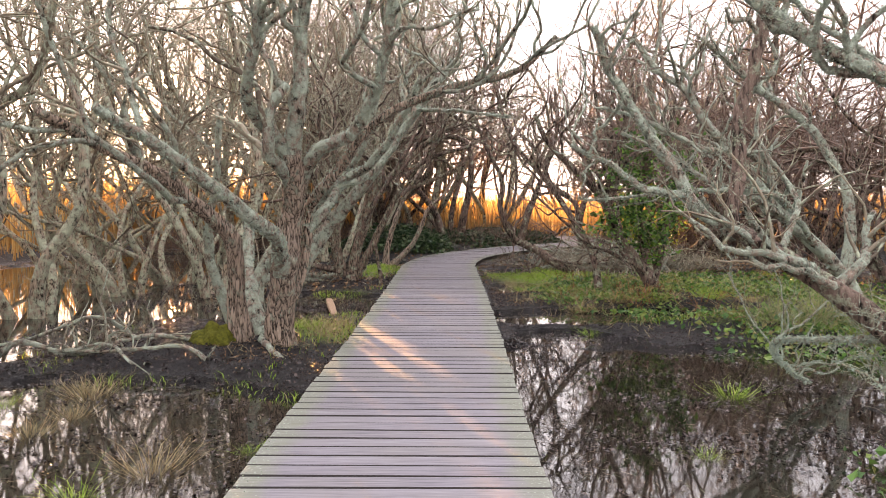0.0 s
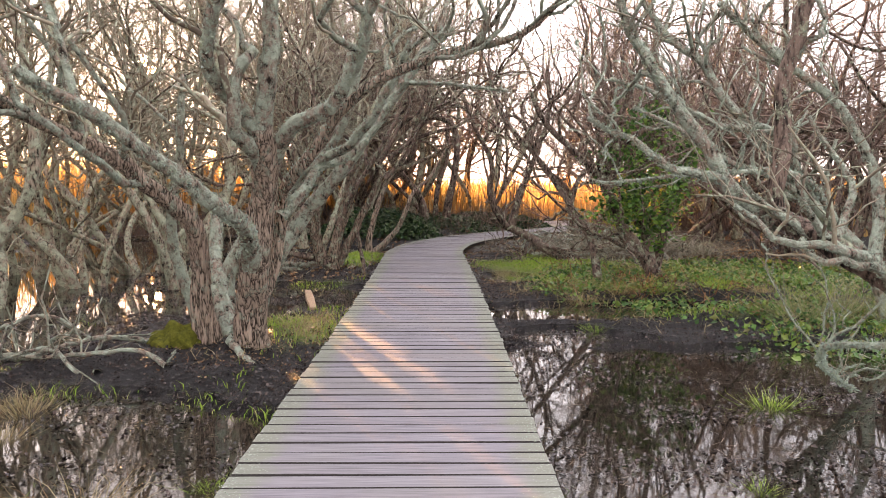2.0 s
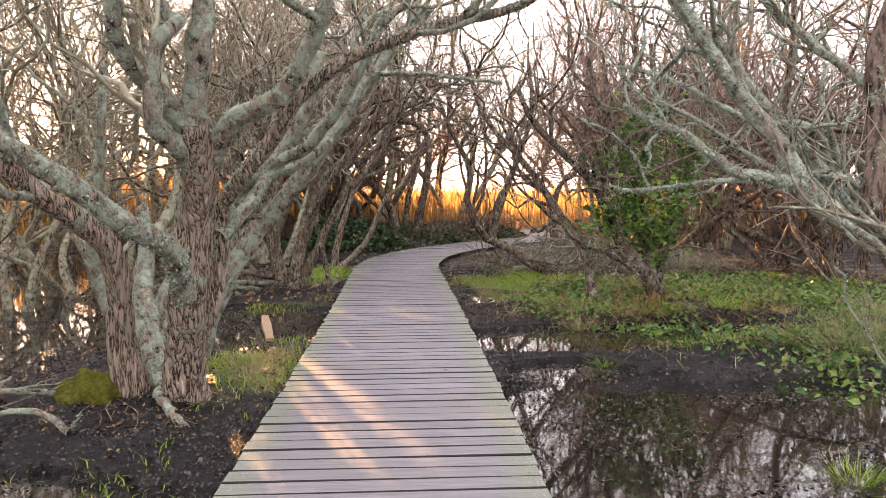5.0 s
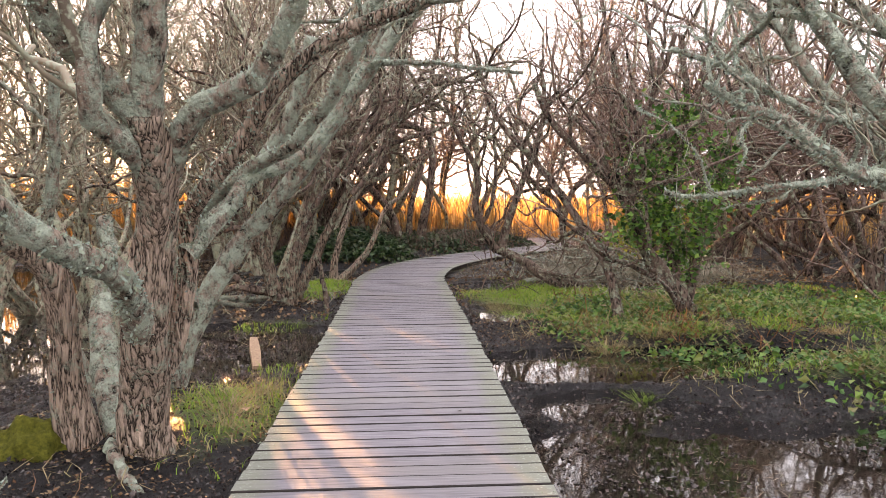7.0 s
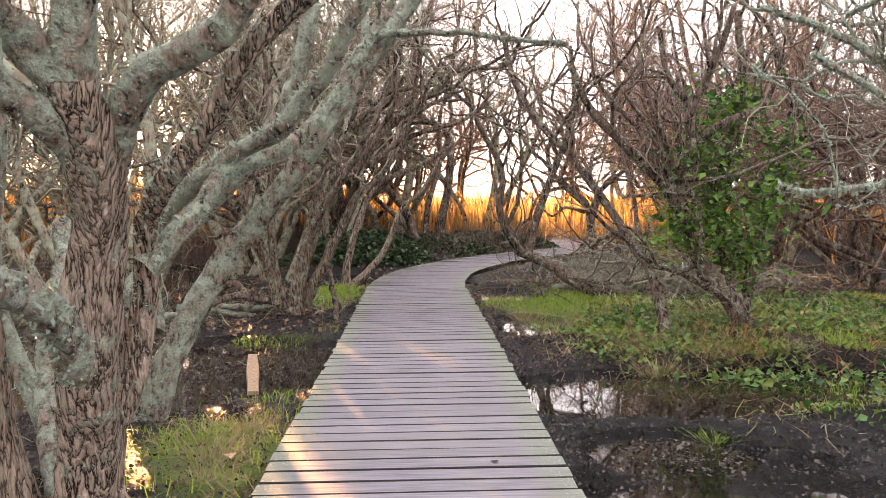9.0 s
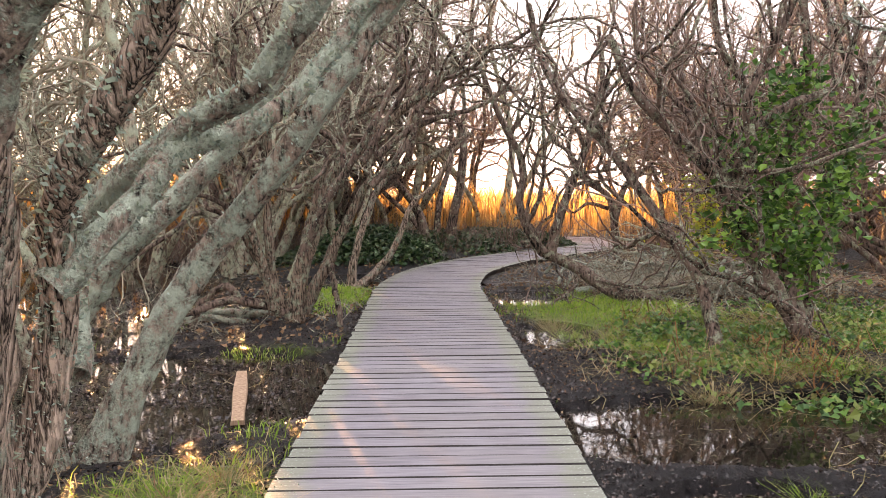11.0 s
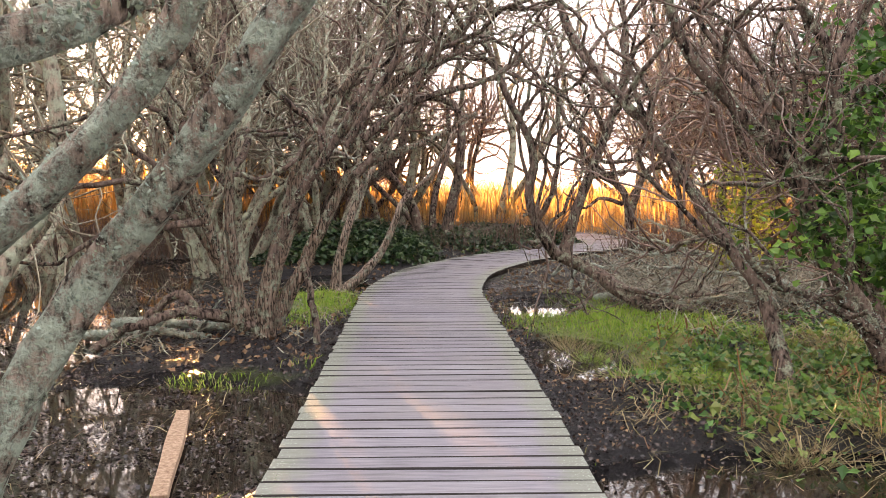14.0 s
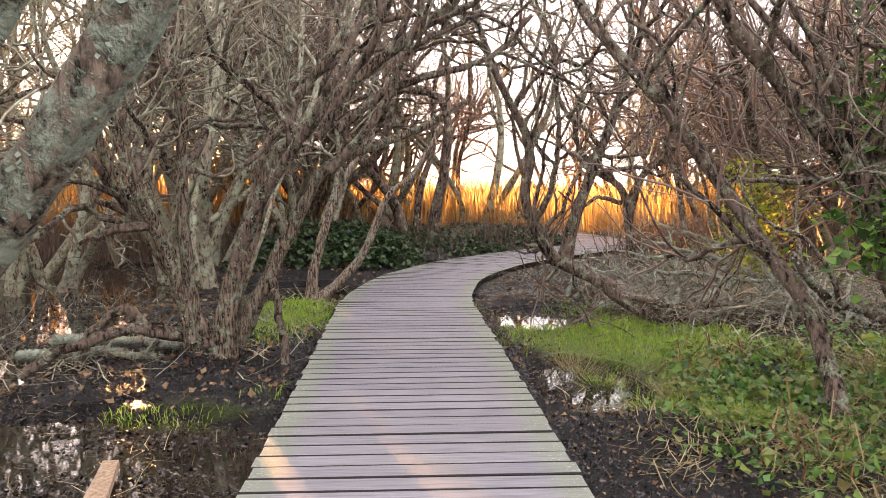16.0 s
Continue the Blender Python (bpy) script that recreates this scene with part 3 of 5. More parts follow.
for s in np.arange(0.8, LINE_S[-1] - 1, 1.5):
    c, d = line_at(s), unit(line_at(s + 0.1) - line_at(s - 0.1))
    for off in (-0.7, 0.7):
        ob = part("post", post, deck)
        ob.location = (c[0] + d[1] * off, c[1] - d[0] * off, 0)

# ---- the large trees beside the walk ----
FINE = [(2.4, (0.7, 2.2), 0.58, 11, 6, 0.85, 0.35), (2.6, (0.4, 1.3), 0.55, 8, 4, 0.9, 0.28), (2.6, (0.2, 0.7), 0.55, 4, 3, 0.9, 0.25)]
NEAR = [(1.7, (0.8, 2.4), 0.62, 12, 7, 0.75, 0.5), (2.2, (0.4, 1.3), 0.58, 8, 5, 0.85, 0.4), (1.8, (0.2, 0.7), 0.55, 5, 3, 0.9, 0.3)]
SLIM = [(1.0, (0.8, 2.2), 0.5, 12, 7, 0.75, 0.5), (2.2, (0.4, 1.2), 0.55, 8, 5, 0.85, 0.4), (2.0, (0.2, 0.7), 0.55, 5, 3, 0.9, 0.3)]
SHORT = [(2.6, (0.4, 1.1), 0.6, 9, 6, 0.8, 0.5), (2.6, (0.3, 0.7), 0.58, 7, 4, 0.85, 0.4), (2.6, (0.2, 0.45), 0.55, 5, 3, 0.9, 0.3)]
ARCH = [(3.2, (0.9, 2.8), 0.8, 12, 6, 0.8, 0.25), (3.4, (0.4, 1.4), 0.55, 8, 4, 0.9, 0.25), (3.4, (0.2, 0.7), 0.55, 4, 3, 0.9, 0.25)]
MATS = (BARK_TRUNK, BARK, TWIG)
MATS_R = (BARK_RED, BARK_RED, TWIG_RED)

tree("willow_tree", "old multi-stemmed grey willow with furrowed bark and lichened limbs", [
    ([(-1.66, 7.62, -0.22), (-1.62, 7.52, 0.34), (-1.50, 7.35, 0.79), (-1.45, 7.3, 1.18), (-1.38, 7.1, 1.53), (-1.37, 6.9, 1.85)], 0.150, 0.095, "trunk"),
    ([(-2.02, 7.65, -0.22), (-2.08, 7.6, 0.43), (-2.06, 7.5, 0.91), (-2.09, 7.4, 1.09), (-2.27, 7.1, 1.36), (-2.45, 6.8, 1.62), (-2.75, 6.4, 1.85), (-3.1, 5.9, 2.1)], 0.105, 0.04, "trunk"),
    ([(-1.60, 7.5, 0.30), (-1.46, 7.6, 0.60), (-1.36, 7.6, 0.95), (-1.31, 7.5, 1.36), (-1.13, 7.3, 1.58), (-0.89, 7.15, 1.83), (-0.75, 7.05, 2.03), (-0.42, 7.05, 2.29), (0.10, 7.0, 2.45), (0.62, 6.9, 2.56), (1.0, 6.8, 2.85)], 0.072, 0.022, "trunk"),
    ([(-1.55, 7.35, 0.70), (-1.50, 6.95, 1.05), (-1.52, 6.5, 1.22), (-1.66, 6.15, 1.40), (-1.85, 5.85, 1.62), (-2.04, 5.6, 1.82), (-2.35, 5.2, 2.05)], 0.08, 0.035, "limb"),
    ([(-1.39, 7.2, 1.50), (-1.13, 7.05, 1.86), (-0.81, 6.9, 2.01), (-0.58, 6.7, 2.3), (-0.47, 6.5, 2.64), (-0.40, 6.3, 3.2)], 0.075, 0.03, "limb"),
    ([(-1.38, 6.95, 1.75), (-1.27, 6.8, 2.2), (-1.22, 6.8, 2.47), (-1.23, 6.8, 2.93), (-1.1, 6.9, 3.6)], 0.085, 0.04, "limb"),
    ([(-1.38, 6.95, 1.78), (-1.56, 6.7, 2.05), (-1.63, 6.5, 2.26), (-1.52, 6.3, 2.58), (-1.43, 6.2, 3.0)], 0.070, 0.03, "limb"),
    ([(-1.42, 7.75, 0.80), (-1.48, 8.0, 1.22), (-1.22, 7.9, 1.50), (-1.0, 7.8, 1.66), (-0.72, 7.65, 1.82), (-0.45, 7.5, 2.15), (-0.2, 7.4, 2.6)], 0.06, 0.03, "limb"),
    ([(-1.33, 7.5, 1.12), (-1.18, 7.6, 1.31), (-1.10, 7.7, 1.45), (-1.03, 7.8, 1.56), (-0.87, 7.9, 1.63), (-0.75, 8.0, 1.71), (-0.64, 8.1, 1.82), (-0.52, 8.2, 2.0), (-0.3, 8.3, 2.4)], 0.052, 0.026, "limb"),
    ([(-1.75, 7.75, -0.1), (-2.0, 8.1, 0.25), (-2.15, 8.5, 0.7), (-2.3, 8.9, 1.3)], 0.11, 0.05, "limb"),
    ([(-1.78, 7.5, 0.05), (-1.60, 7.2, -0.02), (-1.42, 6.95, -0.14)], 0.035, 0.022, "root"),
], rng, NEAR, MATS, lichen=260, sides=18, low=0.5, floor=1.3)

tree("willow_tree", "slanting lichen-covered willow arching over the boardwalk", [
    ([(-2.12, 9.55, -0.22), (-1.92, 9.65, 0.33), (-1.52, 9.75, 1.02), (-1.05, 9.6, 1.55), (-0.80, 9.5, 1.86), (-0.62, 9.45, 2.1), (-0.28, 9.4, 2.6), (0.2, 9.3, 3.1)], 0.105, 0.052, "trunk"),
    ([(-2.28, 9.25, -0.22), (-2.30, 9.35, 0.4), (-2.0, 9.45, 0.95), (-1.6, 9.5, 1.35), (-1.2, 9.5, 1.75), (-0.95, 9.4, 2.15), (-0.8, 9.3, 2.7)], 0.095, 0.05, "trunk"),
    ([(-0.70, 9.46, 2.0), (-0.54, 9.4, 2.39), (-0.26, 9.3, 2.52), (0.27, 9.2, 2.47), (0.56, 9.2, 2.44), (0.84, 9.1, 2.39)], 0.035, 0.012, "limb"),
    ([(-2.5, 9.2, -0.2), (-2.75, 9.0, 0.8), (-2.6, 8.8, 1.6), (-2.5, 8.7, 2.5)], 0.07, 0.03, "trunk"),
], rng, SLIM, (BARK, BARK, TWIG), lichen=260, sides=18, low=0.55, floor=1.6)

tree("willow_tree", "many-stemmed willow spreading from one mossy stool beside the walk", [
    ([(-1.70, 14.05, -0.2), (-1.58, 14.0, 0.55), (-1.41, 14.0, 1.11), (-1.23, 14.0, 1.61), (-0.95, 13.95, 1.86), (-0.4, 13.9, 2.38), (0.15, 13.9, 2.76), (0.59, 13.9, 3.2)], 0.10, 0.03, "trunk"),
    ([(-1.78, 14.0, 0.02), (-1.93, 13.8, 0.46), (-2.03, 13.6, 1.02), (-2.12, 13.4, 1.28), (-2.25, 13.2, 1.9), (-2.3, 13.0, 2.6)], 0.065, 0.03, "trunk"),
    ([(-1.60, 14.1, 0.02), (-1.32, 14.1, 0.59), (-0.97, 14.1, 1.28), (-0.74, 14.1, 1.56), (-0.06, 14.1, 1.84), (0.4, 14.2, 2.1)], 0.08, 0.025, "trunk"),
    ([(-1.86, 13.95, 0.02), (-1.90, 13.8, 0.9), (-1.86, 13.7, 1.91), (-1.93, 13.5, 2.3), (-2.36, 13.3, 2.9)], 0.06, 0.03, "trunk"),
    ([(-1.66, 14.2, 0.0), (-1.55, 14.4, 0.9), (-1.3, 14.5, 1.8), (-0.8, 14.6, 2.5), (-0.2, 14.7, 3.1)], 0.065, 0.03, "trunk"),
    ([(-1.75, 13.95, 0.05), (-2.3, 13.75, 0.22), (-2.75, 13.6, 0.12), (-3.1, 13.5, -0.1)], 0.055, 0.04, "root"),
    ([(-1.25, 14.0, 0.62), (-1.18, 13.9, 0.25), (-1.12, 13.85, -0.2)], 0.03, 0.035, "root"),
    ([(-1.88, 13.85, 0.1), (-1.93, 13.8, 0.51), (-2.13, 13.7, 0.93), (-2.32, 13.6, 1.29), (-2.5, 13.5, 1.9)], 0.06, 0.03, "trunk"),
    ([(-1.06, 13.9, 1.6), (-1.11, 13.9, 1.95), (-1.44, 13.9, 2.2), (-1.64, 13.9, 2.4), (-1.8, 13.9, 2.9)], 0.042, 0.02, "limb"),
    ([(-0.86, 13.9, 1.76), (-0.58, 13.9, 2.3), (-0.37, 13.9, 2.66), (-0.37, 13.9, 3.06), (-0.2, 13.9, 3.5)], 0.045, 0.02, "limb"),
    ([(-0.70, 13.9, 1.84), (-0.32, 13.9, 2.1), (0.09, 13.9, 2.26), (0.6, 13.9, 2.41), (0.91, 13.9, 2.77)], 0.045, 0.018, "limb"),
    ([(-0.76, 13.9, 1.5), (-0.32, 13.85, 2.05), (-0.12, 13.8, 2.46), (0.5, 13.8, 2.76)], 0.042, 0.018, "limb"),
    ([(-1.89, 13.9, 0.14), (-2.25, 13.9, 0.2), (-2.45, 13.9, 0.36), (-2.71, 13.9, 0.2), (-2.83, 13.9, -0.12)], 0.05, 0.035, "root"),
    ([(-1.55, 14.0, 0.7), (-1.30, 13.8, 1.3), (-1.0, 13.7, 1.7), (-0.6, 13.6, 2.3), (-0.4, 13.6, 2.9)], 0.06, 0.025, "limb"),
], rng, ARCH, (BARK_STOOL, BARK_RED, TWIG), lichen=60, low=0.4)

tree("willow_tree", "leaning willow with a bowed lichened trunk across the bank", [
    ([(3.60, 4.6, -0.3), (3.25, 4.8, 0.25), (2.92, 5.05, 0.60), (2.58, 5.3, 0.9), (2.26, 5.6, 1.13), (2.13, 5.8, 1.22)], 0.105, 0.062, "trunk"),
    ([(2.20, 5.7, 1.16), (2.10, 5.8, 1.24), (1.90, 5.9, 1.42), (1.84, 6.0, 1.62), (1.58, 6.1, 2.0), (1.36, 6.2, 2.38), (1.2, 6.2, 2.8)], 0.062, 0.025, "limb"),
    ([(2.17, 5.78, 1.20), (2.24, 5.9, 1.70), (2.29, 6.0, 2.12), (2.42, 6.0, 2.6), (2.5, 6.0, 3.2)], 0.055, 0.042, "trunk"),
    ([(3.0, 4.98, 0.5), (2.5, 5.5, 0.42), (2.6, 5.9, 0.22), (3.0, 6.2, -0.08)], 0.025, 0.012, "limb"),
    ([(1.88, 5.92, 1.45), (1.55, 5.9, 1.52), (1.3, 5.95, 1.7), (1.0, 6.0, 1.85)], 0.035, 0.012, "limb"),
    ([(3.4, 4.65, 0.1), (3.4, 4.2, 1.1), (2.85, 3.95, 1.68), (2.35, 4.0, 1.96), (1.9, 4.0, 2.22), (1.6, 4.1, 2.5), (1.3, 4.3, 2.9)], 0.07, 0.03, "limb"),
], rng, SHORT, (BARK_RED, BARK, TWIG), lichen=300, sides=16, low=0.45, floor=1.2)

tree("willow_tree", "lichen-furred willow reaching low over the bank", [
    ([(4.9, 8.7, -0.2), (4.6, 8.7, 0.5), (4.1, 8.65, 1.0), (3.7, 8.6, 1.35), (3.45, 8.6, 1.67), (3.21, 8.7, 1.99), (2.96, 8.8, 2.34), (2.77, 8.9, 2.68), (2.51, 9.0, 2.9), (2.2, 9.0, 3.3)], 0.10, 0.03, "trunk"),
    ([(3.85, 8.6, 1.25), (3.44, 8.6, 1.9), (2.86, 8.5, 1.95), (2.47, 8.4, 2.12), (2.04, 8.3, 2.32), (1.68, 8.2, 2.4)], 0.05, 0.015, "limb"),
    ([(3.9, 8.6, 1.2), (3.32, 8.4, 1.5), (2.92, 8.3, 1.63), (2.53, 8.2, 1.84), (2.16, 8.1, 2.01), (1.86, 8.0, 2.12)], 0.045, 0.014, "limb"),
    ([(4.2, 8.6, 0.9), (3.5, 8.0, 1.45), (2.65, 7.5, 1.52), (2.01, 7.3, 1.45), (1.53, 7.2, 1.41), (1.25, 7.1, 1.44)], 0.035, 0.010, "limb"),
    ([(4.6, 8.7, 0.5), (4.7, 8.8, 1.4), (4.3, 8.9, 2.2), (3.6, 9.0, 2.8), (3.0, 9.0, 3.3)], 0.07, 0.03, "trunk"),
], rng, SHORT, (BARK, BARK, TWIG), lichen=170, sides=14, low=0.35, floor=1.0)

tree("lichened_shrub", "low shrub of thin twigs furred with pale lichen", [
    ([(3.05 + 0.05 * i, 4.9 + 0.06 * (i % 3), -0.2), (2.95 + 0.06 * i, 4.85 + 0.1 * (i % 3), 0.1 + 0.02 * i), (2.75 + 0.09 * i, 4.8 + 0.15 * (i % 3), 0.30 + 0.06 * (i % 4)), (2.45 + 0.14 * i, 4.75 + 0.2 * (i % 3), 0.42 + 0.12 * (i % 4))], 0.010, 0.004, "stem") for i in range(7)
], rng, [(9, (0.2, 0.5), 0.7, 7, 4, 0.9, 0.2), (9, (0.1, 0.25), 0.6, 5, 3, 0.9, 0.1)], (BARK_FAR, BARK_FAR, TWIG), lichen=110, sides=7, low=0.3)["category"] = "shrub"

ivied = tree("willow_tree", "dark-limbed willow wrapped in green ivy on the bank", [
    ([(3.52, 12.1, -0.2), (3.12, 12.0, 0.33), (2.74, 11.95, 0.85), (2.50, 11.9, 1.38), (2.30, 11.85, 1.62), (2.01, 11.8, 1.90), (1.60, 11.7, 2.25), (1.37, 11.6, 2.7)], 0.105, 0.03, "trunk"),
    ([(3.30, 12.05, 0.1), (3.22, 12.2, 0.6), (3.10, 12.2, 1.3), (3.16, 12.2, 1.8), (3.3, 12.1, 2.5), (3.2, 12.0, 3.3)], 0.08, 0.035, "trunk"),
    ([(3.35, 12.15, 0.05), (3.55, 12.3, 0.8), (3.85, 12.4, 1.5), (4.0, 12.4, 2.3), (4.3, 12.4, 3.1)], 0.075, 0.03, "trunk"),
    ([(2.44, 11.75, -0.2), (2.42, 12.1, 0.47), (2.19, 12.3, 0.93), (1.98, 12.5, 1.34), (1.60, 12.5, 1.84), (1.25, 12.5, 2.2), (1.05, 12.9, 2.7), (0.9, 13.0, 3.3)], 0.06, 0.03, "trunk"),
    ([(2.52, 11.9, 1.35), (2.66, 11.8, 1.75), (2.60, 11.7, 2.2), (2.8, 11.6, 2.7), (2.9, 11.4, 3.2)], 0.06, 0.025, "limb"),
    ([(2.47, 11.9, 1.46), (2.72, 11.85, 1.95), (2.57, 11.8, 2.32), (2.39, 11.8, 2.6), (2.3, 11.8, 3.1)], 0.055, 0.022, "limb"),
    ([(2.72, 11.85, 1.93), (2.97, 11.8, 2.14), (3.3, 11.7, 2.3), (3.5, 11.6, 2.8)], 0.045, 0.02, "limb"),
    ([(3.40, 12.05, 0.05), (3.06, 11.9, 0.35), (2.58, 11.8, 0.58), (2.15, 11.7, 0.78), (1.95, 11.6, 1.0)], 0.045, 0.02, "limb"),
    ([(3.0, 12.0, 0.5), (2.75, 11.8, 0.62), (2.72, 11.6, 0.95), (2.62, 11.5, 1.35)], 0.04, 0.015, "limb"),
], rng, FINE, MATS_R, lichen=60)

tree("willow_tree", "half-fallen willow whose forked stem leans beside the bend", [
    ([(2.95, 15.1, -0.15), (2.33, 15.4, 0.10), (1.96, 15.6, 0.36), (1.64, 15.7, 0.50), (1.53, 15.7, 0.54), (1.27, 15.7, 0.98), (1.18, 15.7, 1.32), (1.24, 15.7, 1.73), (0.92, 15.7, 2.41), (0.6, 15.7, 3.2)], 0.10, 0.03, "trunk"),
    ([(1.57, 15.7, 0.50), (1.77, 15.7, 1.12), (2.03, 15.75, 1.74), (2.23, 15.8, 2.28), (2.36, 15.9, 2.96), (2.3, 15.9, 3.7)], 0.075, 0.03, "trunk"),
    ([(1.27, 15.7, 0.95), (1.42, 15.6, 1.3), (1.5, 15.5, 1.9), (1.45, 15.5, 2.6)], 0.04, 0.02, "limb"),
    ([(2.0, 15.6, 0.35), (1.7, 15.2, 0.05), (1.4, 14.9, -0.08)], 0.035, 0.012, "limb"),
    ([(2.2, 15.45, 0.2), (2.6, 15.0, 0.15), (3.2, 14.8, 0.25)], 0.035, 0.015, "limb"),
], rng, FINE, MATS_R, lichen=50)

tree("willow_tree", "crooked dark willow twisting up beyond the bend", [
    ([(3.6, 19.4, -0.15), (3.45, 19.5, 0.75), (3.32, 19.5, 1.3), (2.84, 19.5, 1.68), (2.6, 19.6, 2.3), (2.9, 19.6, 3.2)], 0.085, 0.03, "trunk"),
    ([(3.46, 19.5, 0.70), (3.7, 19.5, 1.49), (4.26, 19.5, 2.05), (4.2, 19.6, 2.8), (4.6, 19.6, 3.6)], 0.07, 0.025, "trunk"),
    ([(3.36, 19.5, 1.1), (3.0, 19.4, 1.2), (2.7, 19.3, 1.05), (2.3, 19.3, 1.3)], 0.04, 0.012, "limb"),
], rng, FINE, MATS_R)

tree("willow_tree", "slender pale willow stem slanting out beside the bend", [
    ([(-1.30, 17.5, -0.2), (-0.85, 17.5, 0.25), (-0.60, 17.5, 0.66), (-0.36, 17.5, 1.23), (0.05, 17.6, 1.6), (0.4, 17.7, 2.2)], 0.075, 0.02, "trunk"),
    ([(-1.35, 17.6, -0.2), (-1.25, 17.6, 0.6), (-1.0, 17.7, 1.3), (-0.6, 17.8, 2.0), (-0.3, 17.8, 2.8)], 0.075, 0.025, "trunk"),
], rng, FINE, MATS)

# ---- the thicket behind: a few growth forms, repeated ----
MID = [(2.0, (0.8, 2.4), 0.6, 8, 4, 0.85, 0.25), (2.1, (0.4, 1.5), 0.55, 5, 3, 0.9, 0.25), (2.1, (0.25, 0.9), 0.55, 3, 3, 0.9, 0.22)]

MID_RED = [(2.1, (0.8, 2.4), 0.6, 8, 4, 0.9, 0.2), (2.3, (0.4, 1.5), 0.55, 5, 3, 0.95, 0.2), (2.8, (0.25, 0.9), 0.5, 3, 3, 0.95, 0.22)]


def wild_stems(rng, count, height, lean, r):
    """Stems that wander outwards and up from one stool."""
    out = []
    a0 = rng.uniform(0, 6.28)
    for i in range(count):
        a = a0 + i * 6.283 / count + rng.normal(0, 0.5)
        tip = lean * rng.uniform(0.3, 1.3)
        d = np.array([math.cos(a) * tip, math.sin(a) * tip, 1.0])
        p = np.array([math.cos(a) * 0.12, math.sin(a) * 0.12, -0.3])
        pts, step = [p], height * rng.uniform(0.8, 1.2) / 8
        for s in range(8):
            d = d / np.linalg.norm(d)
            p = p + d * step
            pts.append(p)
            d = d + rng.normal(0, 0.36, 3) + np.array([0, 0, 0.12])
        out.append(([tuple(q) for q in pts], r * rng.uniform(0.6, 1.15), 0.018, "trunk"))
    return out


GROUP = "willows of the thicket"
forms = []
for i in range(7):
    red = i in (4, 5, 6)
    forms.append(tree("willow_tree", "reddish-twigged bare willow in the thicket" if red else "bare grey lichened willow in the thicket",
                      wild_stems(rng, (5, 4, 6, 3, 5, 4, 6)[i], (7.4, 8.0, 7.0, 8.2, 7.0, 7.6, 6.6)[i], (0.55, 0.45, 0.8, 0.4, 0.65, 0.5, 0.85)[i], 0.085), rng, MID_RED if red else MID,
                      (BARK_FAR, BARK_FAR, TWIG) if not red else MATS_R, GROUP, lichen=0, at=(0, 0, 0), sides=8, split=False, keep_clear=False))
places, reach, whole = [], {}, {}
for f in forms:
    q = []
    for ch in f.children:
        co = np.empty(len(ch.data.vertices) * 3, np.float32)
        ch.data.vertices.foreach_get("co", co)
        q.append(co.reshape(-1, 3)[::2 if ch.name.startswith('trunk') else 5])
    q = np.vstack(q)
    reach[f.name] = q[q[:, 2] < 3.2]
    whole[f.name] = q


def clear(x, y, gap):
    if off_deck(np.array(x), np.array(y)) < (2.6 if y < 16 else 2.2):
        return False
    return all((x - a) ** 2 + (y - b) ** 2 > gap ** 2 for a, b in places) and all((x - a) ** 2 + (y - b) ** 2 > 1.45 ** 2 for a, b in HEROES)


